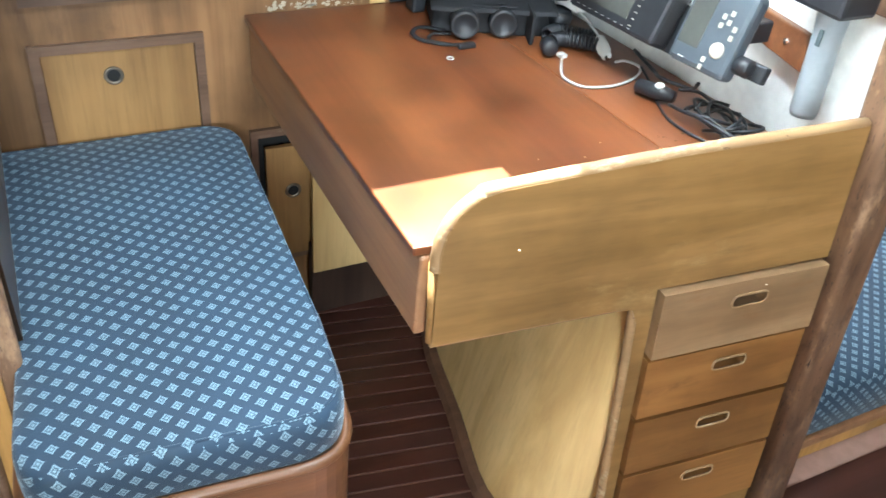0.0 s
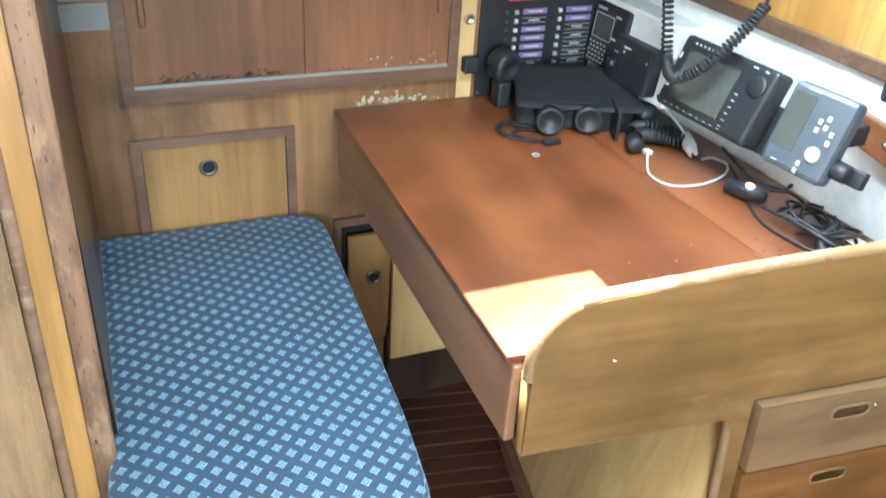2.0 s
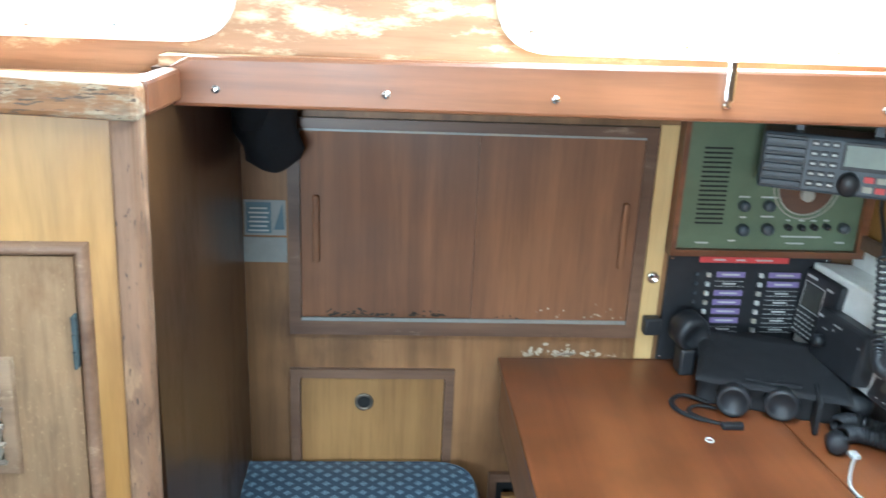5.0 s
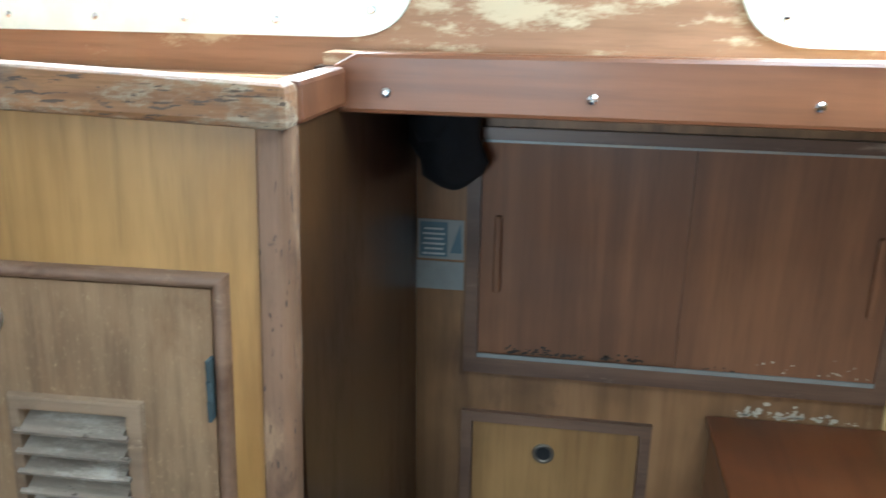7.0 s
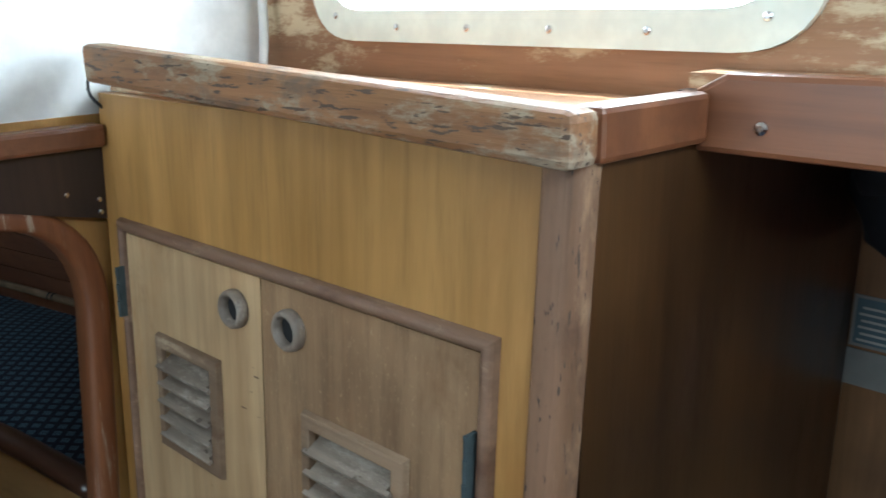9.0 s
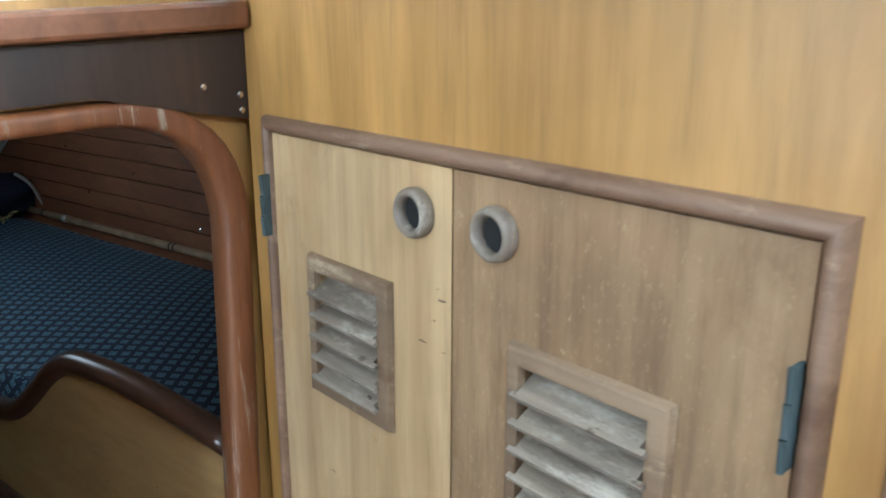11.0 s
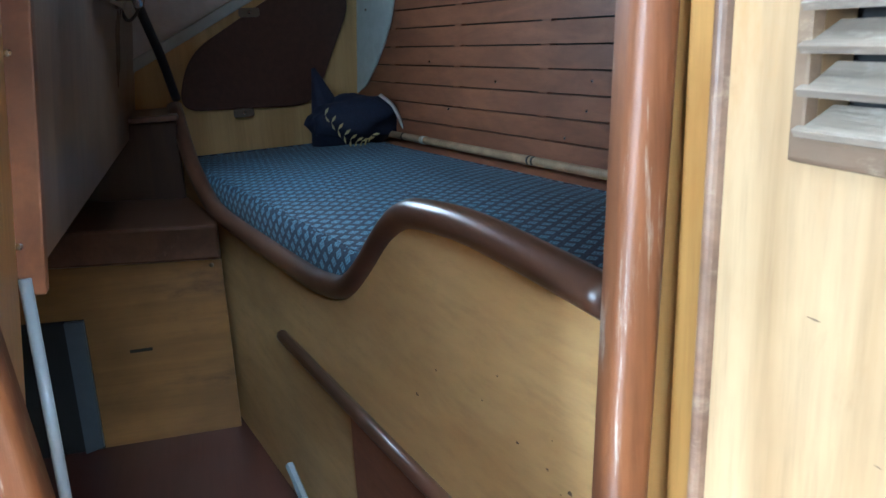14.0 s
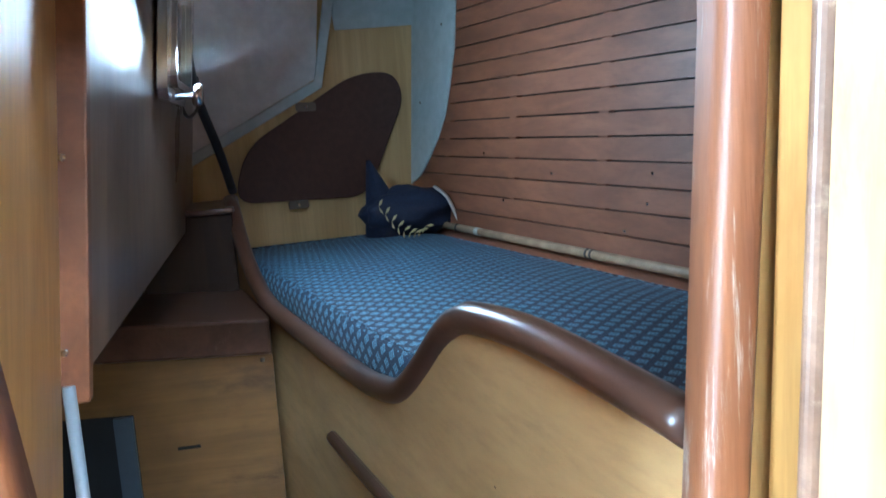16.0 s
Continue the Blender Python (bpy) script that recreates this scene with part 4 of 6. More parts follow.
part("cover", cushion_mesh(bo, 0.601, 0.684, 0.014), BERTHCLOTH, bc, "", True)
part("piping", tube([(-1.4 + (p[0] + 1.4) * 0.972, 1.38 + (p[1] - 1.38) * 0.965, 0.682) for p in bo], 0.003, 6, True), BERTHCLOTH, bc, "", True)
rod = thing("bamboo_rod", (-1.4, 1.61, 0.68), "bamboo rod with white and dark bindings along the bunk", "rod")
RP = lambda x: Vector((x, 1.600 + 0.247 * (x + 1.386), 0.708))
part("cane", tube([RP(-0.57), RP(-1.5), RP(-2.40)], 0.0095, 8), BAMBOO, rod, "", True)
for x, mm, l in ((-2.083, INK, 0.02), (-1.62, BLACK, 0.006), (-1.635, BLACK, 0.006), (-2.2, BLACK, 0.006), (-1.2, BLACK, 0.006)):
    part("binding", tube([RP(x), RP(x - l)], 0.0105, 8), mm, rod, "", True)
# planked hull side, flaring outwards
hull = setting("wall_hull", slab([(-0.57, 1.86), (-2.75, 1.317), (-2.75, 1.337), (-0.57, 1.88)], "z", 0.3, 0.66), WHITE, "hull side lined with red-brown planks", "wall")
def hull_p(x, z, off=0.0):
    return Vector((x, 1.613 + 0.247 * (x + 1.386) + 0.08 * (z - 0.69) + off, z))
bm = bmesh.new()
q = [hull_p(-0.575, 0.66, 0.02), hull_p(-2.75, 0.66, 0.02), hull_p(-2.75, 1.343, 0.02), hull_p(-0.575, 1.343, 0.02)]
v = [bm.verts.new(p) for p in q] + [bm.verts.new(p + Vector((0, 0.02, 0))) for p in q]
bm.faces.new(v[:4]), bm.faces.new(v[4:])
# Black sheet, painted so that the gaps between planks look shaded.
part("hull_skin", bm, HOLE_SHADE, hull)
for k in range(-1, 14):
    z0, z1 = 0.705 + k * 0.0466, min(0.705 + k * 0.0466 + 0.0432, 1.343)
    jit = 0.0012 * math.sin(k * 2.3)
    bm = bmesh.new()
    q = [hull_p(-0.573, z0, jit), hull_p(-2.74, z0, jit), hull_p(-2.74, z1, jit), hull_p(-0.573, z1, jit)]
    v = [bm.verts.new(p) for p in q] + [bm.verts.new(p + Vector((0, 0.012, 0))) for p in q]
    for f in ((0, 1, 2, 3), (7, 6, 5, 4), (0, 4, 5, 1), (1, 5, 6, 2), (2, 6, 7, 3), (3, 7, 4, 0)):
        bm.faces.new([v[i] for i in f])
    bmesh.ops.recalc_face_normals(bm, faces=bm.faces)
    part("plank", bm, PLANK, hull)
for x in (-0.9, -1.30, -1.62, -1.96, -2.3):
    bm = bmesh.new()
    q = [hull_p(x, 0.66, 0.004), hull_p(x - 0.03, 0.66, 0.004), hull_p(x - 0.03, 1.343, 0.004), hull_p(x, 1.343, 0.004)]
    v = [bm.verts.new(p) for p in q] + [bm.verts.new(p + Vector((0, 0.012, 0))) for p in q]
    for f in ((0, 1, 2, 3), (7, 6, 5, 4), (0, 4, 5, 1), (1, 5, 6, 2), (2, 6, 7, 3), (3, 7, 4, 0)):
        bm.faces.new([v[i] for i in f])
    bmesh.ops.recalc_face_normals(bm, faces=bm.faces)
    part("batten", bm, PLANK, hull)
for x, z in ((-1.49, 0.815), (-1.80, 0.86), (-2.0, 0.79), (-1.55, 0.76), (-1.48, 0.87), (-2.1, 0.90)):
    screw(hull, hull_p(x, z), (0.2, -1, 0.0), 0.0035)
# fore bulkhead: plane across the bow
FBM = Matrix(((0.958, 0, -0.287, 0), (0, 1, 0, 0), (0, 0, 1, 0), (0, 0, 0, 1)))
def fb(pts, d0, d1, bevel=0.0):
    """Polygon (y, z) on the fore bulkhead, proud by d0 to d1."""
    bm = slab(pts, "x", d0, d1, bevel)
    for w in bm.verts:
        w.co.x += -2.441 - 0.3 * (w.co.y - 1.041)
    return bm
setting("wall_fore", fb([(0.3, 0.0), (1.75, 0.0), (1.75, 1.344), (0.3, 1.344)], -0.03, 0.0), PLY_PALE, "pale plywood fore bulkhead", "wall")
fp = thing("locker_hatch", (-2.46, 1.1, 0.79), "brown padded locker hatch with rounded corners and two catches", "hatch")
part("panel", fb(rounded([(0.83, 0.80), (1.20, 0.785), (1.33, 1.06), (1.30, 1.135), (1.18, 1.13), (0.87, 0.945)], [0.06, 0.06, 0.05, 0.05, 0.06, 0.07], 8), 0.001, 0.012, 0.003), BROWNPANEL, fp)
for y, z in ((1.042, 1.046), (1.00, 0.783)):
    part("catch", fb(rounded(rect(y - 0.028, y + 0.028, z - 0.012, z + 0.012), 0.008, 4), 0.012, 0.022, 0.002), BRASS, fp, "dark bronze catch")
    screw(fp, (-2.416 - 0.3 * (y - 1.041), y, z), (1, 0.3, 0), 0.005)
bm = bmesh.new()
bord = [(-2.60, 1.343), (-2.262, 1.343), (-2.268, 1.17), (-2.290, 1.07), (-2.315, 1.00), (-2.350, 0.945), (-2.40, 0.89), (-2.47, 0.83), (-2.60, 0.78)]
va = [bm.verts.new(hull_p(x, z, -0.006)) for x, z in bord]
vb2 = [bm.verts.new(hull_p(x, z, -0.0015)) for x, z in bord]
bm.faces.new(va), bm.faces.new(vb2[::-1])
for k in range(len(bord)):
    n = (k + 1) % len(bord)
    bm.faces.new((va[n], va[k], vb2[k], vb2[n]))
bmesh.ops.recalc_face_normals(bm, faces=bm.faces)
brd = setting("trim_fore", bm, GREYBLUE, "blue-grey painted border curving down beside the planks", "trim")
for x, z in ((-2.47, 1.04), (-2.34, 1.24)):
    screw(brd, hull_p(x, z, -0.006), (0.2, -1, 0.0), 0.004, BRASS)
setting("trim_fore_ceiling", fb([(1.14, 1.25), (1.50, 1.272), (1.51, 1.344), (1.13, 1.344)], 0.001, 0.010), GREYBLUE, "blue-grey painted upper border", "trim")
setting("wall_fore_gloss", fb([(0.45, 0.80), (0.69, 0.915), (1.075, 1.12), (1.10, 1.344), (0.45, 1.344)], 0.002, 0.014), GLOSSGREY, "glossy white liner above the hatch", "wall")
setting("trim_fore_diagonal", fb([(0.66, 0.868), (1.09, 1.095), (1.145, 1.342), (1.115, 1.342), (1.07, 1.115), (0.66, 0.90)], 0.014, 0.03, 0.003), GREYBLUE, "grey batten along the liner", "trim")
# steps beside the bunk
st = thing("step", (-1.80, 0.7, 0.0), "boxed step of golden plywood with a dark tread", "step")
part("riser", slab([(0.30, 0.0), (bf(-1.80) - 0.012, 0.0), (bf(-1.80) - 0.012, 0.535), (0.30, 0.57)], "x", -1.82, -1.80), STEP_PLY, st)
part("tread", slab([(0.30, 0.571), (bf(-1.80) - 0.012, 0.537), (bf(-1.80) - 0.012, 0.610), (0.30, 0.645)], "x", -2.45, -1.785, 0.006), DARKRAIL, st, "dark tread")
# The riser is solid; this black sheet paints a dark opening on it.
part("recess", slab([(0.30, 0.02), (0.622, 0.02), (0.622, 0.44), (0.30, 0.455)], "x", -1.80, -1.797), HOLE_SHADE, st)
part("flap", slab([(0.585, 0.15), (0.622, 0.16), (0.622, 0.44), (0.585, 0.44)], "x", -1.796, -1.784), GREY, st)
# Black strip painted as the shade of a narrow slot.
part("slot", blk(-1.80, -1.797, 0.70, 0.745, 0.355, 0.361), HOLE_SHADE, st)
screw(st, (-1.80, 0.885, 0.524), (1, 0, 0), 0.005, BRASS)
s2 = thing("upper_step", (-2.2, 0.7, 0.63), "dark upper step against the bow", "step")
part("box", blk(-2.40, -2.12, 0.62, 0.835, 0.60, 0.80, 0.004), DARKWOOD, s2)
part("nosing", blk(-2.40, -2.105, 0.62, 0.840, 0.801, 0.815, 0.004), DARKRAIL, s2)
# panel wall opposite the bunk, with an opening port
def lw(x):
    return 0.752 + 0.02 * (x + 0.93)
pw = setting("wall_fore_locker", slab([(-0.93, lw(-0.93) - 0.004), (-2.35, lw(-2.35) - 0.004), (-2.35, lw(-2.35) - 0.03), (-0.93, lw(-0.93) - 0.03)], "z", 0.765, 1.344), PANEL_BROWN, "dark varnished panel opposite the bunk", "wall")
bd = thing("side_board", (-0.75, 0.72, 0.0), "golden plywood side board inside the doorway", "board")
part("board", slab([(-0.58, 0.765), (-0.93, 0.727), (-0.93, 0.715), (-0.58, 0.753)], "z", 0.15, 1.344), PLY, bd)
tr = thing("corner_strip", (-0.93, 0.73, 0.765), "red-brown corner strip fixed with bright screws", "trim")
part("strip", blk(-0.945, -0.928, 0.710, 0.753, 0.738, 1.344, 0.002), RED, tr)
for z in (0.79, 0.975, 1.16):
    screw(tr, (-0.928, 0.731, z), (1, 0, 0), 0.0042)
tb = thing("grey_tube", (-0.92, 0.722, 0.0), "thin grey metal tube standing below the corner strip", "tube")
part("tube", tube([(-0.925, 0.735, 0.15), (-0.925, 0.735, 0.757)], 0.0065, 8), GREYTUBE, tb, "", True)
port = thing("portlight", (-1.5, lw(-1.5), 1.05), "chrome opening port with a bright pane and a clamp screw", "portlight")
PM = Matrix(((1, 0, 0, 0), (0.02, 1, 0, 0.752 + 0.0186), (0, 0, 1, 0), (0, 0, 0, 1)))
po, pi = rounded(rect(-1.88, -1.50, 1.045, 1.30), 0.05, 8), rounded(rect(-1.85, -1.54, 1.08, 1.27), 0.035, 8)
part("frame", ring_slab(po, pi, "y", 0.0005, 0.016, PM), CHROME, port)
part("rim", ring_slab(rounded(rect(-1.865, -1.525, 1.068, 1.285), 0.045, 8), pi, "y", 0.0165, 0.028, PM), CHROME, port)
part("pane", slab(pi, "y", 0.004, 0.008, 0, PM), LCD, port, "bright pane")
part("clamp", lathe([(0.006, 0), (0.006, 0.03), (0.017, 0.03), (0.019, 0.036), (0.017, 0.044), (0.008, 0.046)], PM @ Vector((-1.60, 0.02, 1.055)), (0.1, 1, 0), 16), CHROME, port, "knurled clamp screw", True)
cb = thing("hanging_cable", (-2.0, 0.80, 0.9), "black cable hanging by the port", "cable")
part("cable", tube(smooth_line([(-2.05, 0.745, 1.30), (-2.05, 0.775, 1.20), (-2.10, 0.785, 1.08), (-2.2, 0.815, 0.95), (-2.28, 0.835, 0.84)], 6), 0.011, 8), BLACK, cb, "", True)
part("loop", tube(smooth_line([(-2.04, 0.75, 1.22), (-2.02, 0.752, 1.10), (-2.05, 0.765, 1.03), (-2.1, 0.79, 1.06), (-2.1, 0.79, 1.12)], 6), 0.004, 6), BLACK, cb, "", True)

fore_things = [o for o in scene.objects if o not in saloon_things and not o.parent]

# ---- instruments and things at the chart table ----
def frame_at(o, face, up=(0, 0, 1)):
    """Axes of a thing: local x to its right as one faces it, y into it, z up."""
    f = Vector(face).normalized()
    r = Vector(up).cross(f).normalized()
    u = f.cross(r)
    m = Matrix((r, -f, u)).transposed().to_4x4()
    m.translation = o
    return m


def bars(parent, m, rows, mat, thick=0.0006, name="print"):
    """Unreadable lettering as small plain bars: (x, z, width, height) on the front."""
    bm = bmesh.new()
    for x, z, w, h in rows:
        box(bm, x - w / 2, x + w / 2, -thick, -0.0001, z - h / 2, z + h / 2)
    bmesh.ops.transform(bm, matrix=m, verts=bm.verts)
    return tagged(part(name, bm, mat, parent), kind="stuff")


# old green receiver let into the bulkhead
rx = thing("radio_receiver", (1.07, YB - 0.02, 0.972), "old green radio receiver with a round dial, let into the bulkhead", "radio")
part("case", ring_slab(rect(0.886, 1.252, 0.966, 1.235), rect(0.896, 1.236, 0.978, 1.225), "y", YB - 0.03, YB - 0.001), RED, rx, "red mahogany surround")
part("front", blk(0.8965, 1.2355, YB - 0.022, YB - 0.002, 0.9785, 1.2245, 0.002), GREEN, rx)
# Thin black bars painted as the shade in the speaker slots.
bm = bmesh.new()
for k in range(17):
    box(bm, 0.927, 0.978, YB - 0.0226, YB - 0.0221, 1.026 + k * 0.0086, 1.0293 + k * 0.0086)
tagged(part("speaker_grille", bm, HOLE_SHADE, rx), kind="stuff")
dm = frame_at((0, YB - 0.022, 0), (0, -1, 0))
for r in (0.053, 0.061):
    part("dial_ring", tube([(1.125 + r * math.cos(a / 32 * math.tau), YB - 0.0224, 1.10 + r * math.sin(a / 32 * math.tau)) for a in range(32)], 0.0014, 6, True), GREYL, rx)
part("dial", lathe([(0.0515, 0.0), (0.0515, 0.0012)], (1.125, YB - 0.0222, 1.10), (0, -1, 0), 32), DARKRAIL, rx)
part("dial_knob", lathe([(0.012, 0), (0.012, 0.012), (0.008, 0.015)], (1.125, YB - 0.0212, 1.085), (0, -1, 0), 14), GREYL, rx)
for x, z, r in ((1.012, 1.062, 0.010), (1.058, 1.063, 0.010), (1.016, 1.017, 0.011), (1.062, 1.019, 0.011), (1.10, 1.024, 0.006), (1.125, 1.024, 0.006), (1.148, 1.025, 0.006), (1.172, 1.026, 0.006), (1.205, 1.024, 0.010)):
    part("knob", lathe([(r, 0), (r * 0.95, 0.012), (r * 0.6, 0.016)], (x, YB - 0.022, z), (0, -1, 0), 14), BLACK if r < 0.009 else GREY, rx, "", True)
bars(rx, Matrix.Translation((0, YB - 0.022, 0)), [(x, z, w, 0.003) for x, z, w in ((1.012, 1.078, 0.02), (1.058, 1.078, 0.03), (1.015, 1.04, 0.012), (1.06, 1.042, 0.024), (0.945, 0.99, 0.024), (1.0, 0.995, 0.014), (1.10, 1.036, 0.008), (1.125, 1.036, 0.01), (1.148, 1.036, 0.01), (1.172, 1.037, 0.01), (1.12, 0.992, 0.034), (1.13, 1.005, 0.075), (1.205, 0.995, 0.018))], INK)

# radiotelephone slung in front of it
VY = 1.70
tx = thing("radiotelephone", (1.085, VY, 1.117), "grey radiotelephone with keypad, small display and ribbed grille", "radio")
part("body", blk(0.924, 1.186, VY, VY + 0.09, 1.117, 1.212, 0.006), GREY, tx)
part("grille_plate", blk(0.928, 1.003, VY - 0.004, VY - 0.0002, 1.122, 1.208, 0.001), BLACK, tx)
for k in range(6):
    part("grille_rib", blk(0.93, 1.001, VY - 0.009, VY - 0.0042, 1.126 + k * 0.0138, 1.1345 + k * 0.0138, 0.0015), GREY, tx)
for i in range(3):
    for k in range(5):
        part("key", blk(1.0105 + i * 0.0175, 1.024 + i * 0.0175, VY - 0.003, VY - 0.0002, 1.128 + k * 0.0165, 1.138 + k * 0.0165, 0.001), BLACK, tx)
bars(tx, Matrix.Translation((0, VY - 0.003, 0)), [(1.0172 + i * 0.0175, 1.133 + k * 0.0165, 0.009, 0.0035) for i in range(3) for k in range(5)], INK)
part("display_bezel", blk(1.066, 1.150, VY - 0.003, VY - 0.0002, 1.160, 1.206, 0.001), BLACK, tx)
part("display", blk(1.071, 1.145, VY - 0.0042, VY - 0.0031, 1.167, 1.201), LCD, tx, "pale grey-green display")
part("tuning_knob", lathe([(0.020, 0), (0.019, 0.014), (0.016, 0.017)], (1.084, VY - 0.0002, 1.138), (0, -1, 0), 24), BLACK, tx, "", True)
for x, z, mm in ((1.118, 1.148, REDTAPE), (1.14, 1.148, GREYL), (1.118, 1.132, GREYL), (1.14, 1.132, REDTAPE)):
    part("button", blk(x - 0.0085, x + 0.0085, VY - 0.003, VY - 0.0002, z - 0.005, z + 0.005, 0.001), mm, tx)
for z in (1.195, 1.168, 1.138):
    part("side_knob", lathe([(0.0115, 0), (0.011, 0.012), (0.007, 0.015)], (1.172, VY - 0.0002, z), (0, -1, 0), 16), BLACK, tx, "", True)
part("hanger", blk(0.98, 0.995, VY + 0.04, VY + 0.05, 1.212, 1.288), BLACK, tx)
part("hanger", blk(1.12, 1.135, VY + 0.04, VY + 0.05, 1.212, 1.288), BLACK, tx)

tx.location += Vector((0.030, -0.015, 0.002))
tx.rotation_euler.z = radians(-24)
tx.scale.x = 0.86

# breaker panel
ep = thing("breaker_panel", (1.045, YB, 0.745), "black breaker panel with violet labels and a red strip", "switch panel")
part("plate", blk(0.894, 1.205, YB - 0.008, YB - 0.0005, 0.7475, 0.962, 0.001), BLACK, ep)
part("red_strip", blk(0.952, 1.122, YB - 0.0092, YB - 0.0082, 0.9475, 0.9585), REDTAPE, ep, "red label strip")
bars(ep, Matrix.Translation((0, YB - 0.0092, 0)), [(0.99, 0.953, 0.022, 0.003), (1.03, 0.953, 0.018, 0.003), (1.075, 0.953, 0.032, 0.003)], INK)
for c, (lx0, lx1, sx) in enumerate(((0.988, 1.043, 0.972), (1.089, 1.150, 1.073))):
    for k in range(7):
        z = 0.924 - k * 0.0185
        violet = (c == 0 and k not in (1, 6)) or (c == 1 and k < 2)
        if violet:
            part("label", blk(lx0, lx1, YB - 0.0092, YB - 0.0082, z - 0.0055, z + 0.0055), PURPLE, ep, "violet label")
            bars(ep, Matrix.Translation((0, YB - 0.0092, 0)), [((lx0 + lx1) / 2, z, 0.034, 0.003)], INK)
        else:
            bars(ep, Matrix.Translation((0, YB - 0.0082, 0)), [((lx0 + lx1) / 2, z + 0.005, lx1 - lx0, 0.0008), ((lx0 + lx1) / 2, z - 0.005, lx1 - lx0, 0.0008), ((lx0 + lx1) / 2, z, 0.026, 0.003)], INK)
        part("switch", blk(sx - 0.004, sx + 0.004, YB - 0.015, YB - 0.0082, z - 0.004, z + 0.004, 0.001), INK if (k + c) % 3 else GREYL, ep)
        if c == 0:
            part("lamp", lathe([(0.0035, 0), (0.003, 0.003)], (0.951, YB - 0.0082, z), (0, -1, 0), 10), GREY, ep)
for x, z in ((0.90, 0.955), (0.90, 0.755), (1.198, 0.955)):
    screw(ep, (x, YB - 0.008, z), (0, -1, 0), 0.003)
stp = thing("pale_strip", (0.868, YB, 0.75), "pale yellow filler strip beside the sliding cabinet", "trim")
part("strip", blk(0.851, 0.884, YB - 0.005, YB - 0.0005, 0.7475, 1.20), PLY_PALE, stp)
kn = thing("key_switch", (0.868, YB, 0.915), "round chrome key switch on the bulkhead", "switch")
part("bezel", lathe([(0.0115, 0), (0.011, 0.006), (0.007, 0.008), (0.006, 0.004)], (0.868, YB - 0.005, 0.915), (0, -1, 0), 20), CHROME, kn, "", True)
sk = thing("socket", (0.872, YB, 0.82), "black power socket on the bulkhead", "socket")
part("housing", blk(0.857, 0.889, YB - 0.03, YB - 0.0055, 0.806, 0.840, 0.004), BLACK, sk)
pl = thing("maker_plate", (0.155, YB, 0.93), "small blue and silver maker's plate above a bare tin plate", "plate")
part("plate", blk(0.118, 0.192, YB - 0.002, YB - 0.0005, 0.981, 1.046), PAPER, pl)
part("blue_field", blk(0.122, 0.166, YB - 0.0026, YB - 0.0021, 0.985, 1.042), PLATEBLUE, pl)
part("sail", slab([(0.170, 0.992), (0.189, 0.992), (0.186, 1.040)], "y", YB - 0.0026, YB - 0.0021), PLATEBLUE, pl)
bars(pl, Matrix.Translation((0, YB - 0.0026, 0)), [(0.144, 0.990 + k * 0.0082, 0.036 - 0.006 * (k % 2), 0.003) for k in range(6)], INK)
part("lower_plate", blk(0.114, 0.193, YB - 0.002, YB - 0.0005, 0.930, 0.977), PAPER, pl)

# dark bundle hung in the corner under the side deck
bu = thing("hung_bundle", (0.17, 1.80, 1.12), "black cloth bundle hung in the corner under the deck", "bundle")
bm = lathe([(0.004, 0.0), (0.020, 0.004), (0.034, 0.016), (0.040, 0.040), (0.043, 0.07), (0.046, 0.10), (0.048, 0.14), (0.048, 0.172)], (0.182, 1.797, 1.115), (0, 0, 1), 24)
for w in bm.verts:
    w.co.x = 0.176 + (w.co.x - 0.182) * (1.2 + 2.0 * max(0.0, w.co.z - 1.17)) - 0.2 * max(0.0, w.co.z - 1.16)
    w.co += Vector(noise.noise_vector(w.co * 22)) * 0.013 * min(1.0, (1.287 - w.co.z) * 30)
part("cloth", bm, SOOT, bu, "", True)
bm = lathe([(0.004, 0.0), (0.022, 0.006), (0.032, 0.03), (0.036, 0.07), (0.038, 0.105)], (0.156, 1.775, 1.182), (0, 0, 1), 20)
for w in bm.verts:
    w.co += Vector(noise.noise_vector(w.co * 25)) * 0.012 * min(1.0, (1.287 - w.co.z) * 30)
part("fold", bm, SOOT, bu, "", True)

# white instrument box in the corner
wb = thing("instrument_box", (1.22, 1.72, 0.80), "white box in the corner carrying two small black control units", "instrument box")
WBM = frame_at((1.172, 1.712, 0.870), (-1, -0.10, 0.10))
part("box", blk(-0.124, 0.128, 0.0, 0.085, -0.074, 0.086, 0.004, m=WBM), WHITE, wb)
WBU = WBM @ Matrix.Translation((0.0, 0, 0.006))
ua = part("unit", blk(-0.120, -0.010, -0.014, -0.0003, -0.060, 0.070, 0.006, m=WBU), BLACK, wb, "small black display unit")
bars(ua, WBU @ Matrix.Translation((0, -0.014, 0)), [(-0.096, 0.058, 0.030, 0.005), (-0.040, 0.052, 0.018, 0.004), (-0.034, 0.000, 0.014, 0.004), (-0.112, 0.022, 0.0015, 0.05), (-0.052, 0.022, 0.0015, 0.05), (-0.082, 0.047, 0.06, 0.0015), (-0.082, -0.003, 0.06, 0.0015)]
     + [(-0.112 + 0.012 * i + 0.004 * (k % 2), -0.014 - 0.009 * k, 0.006, 0.003) for i in range(5) for k in range(5)], INK)
part("display", blk(-0.109, -0.055, -0.0155, -0.0142, 0.0, 0.044, m=WBU), SCREEN, ua)
ub = part("unit", blk(-0.030, 0.104, -0.034, -0.0003, -0.066, 0.028, 0.006, m=WBU), BLACK, wb, "black switch unit with a knob")
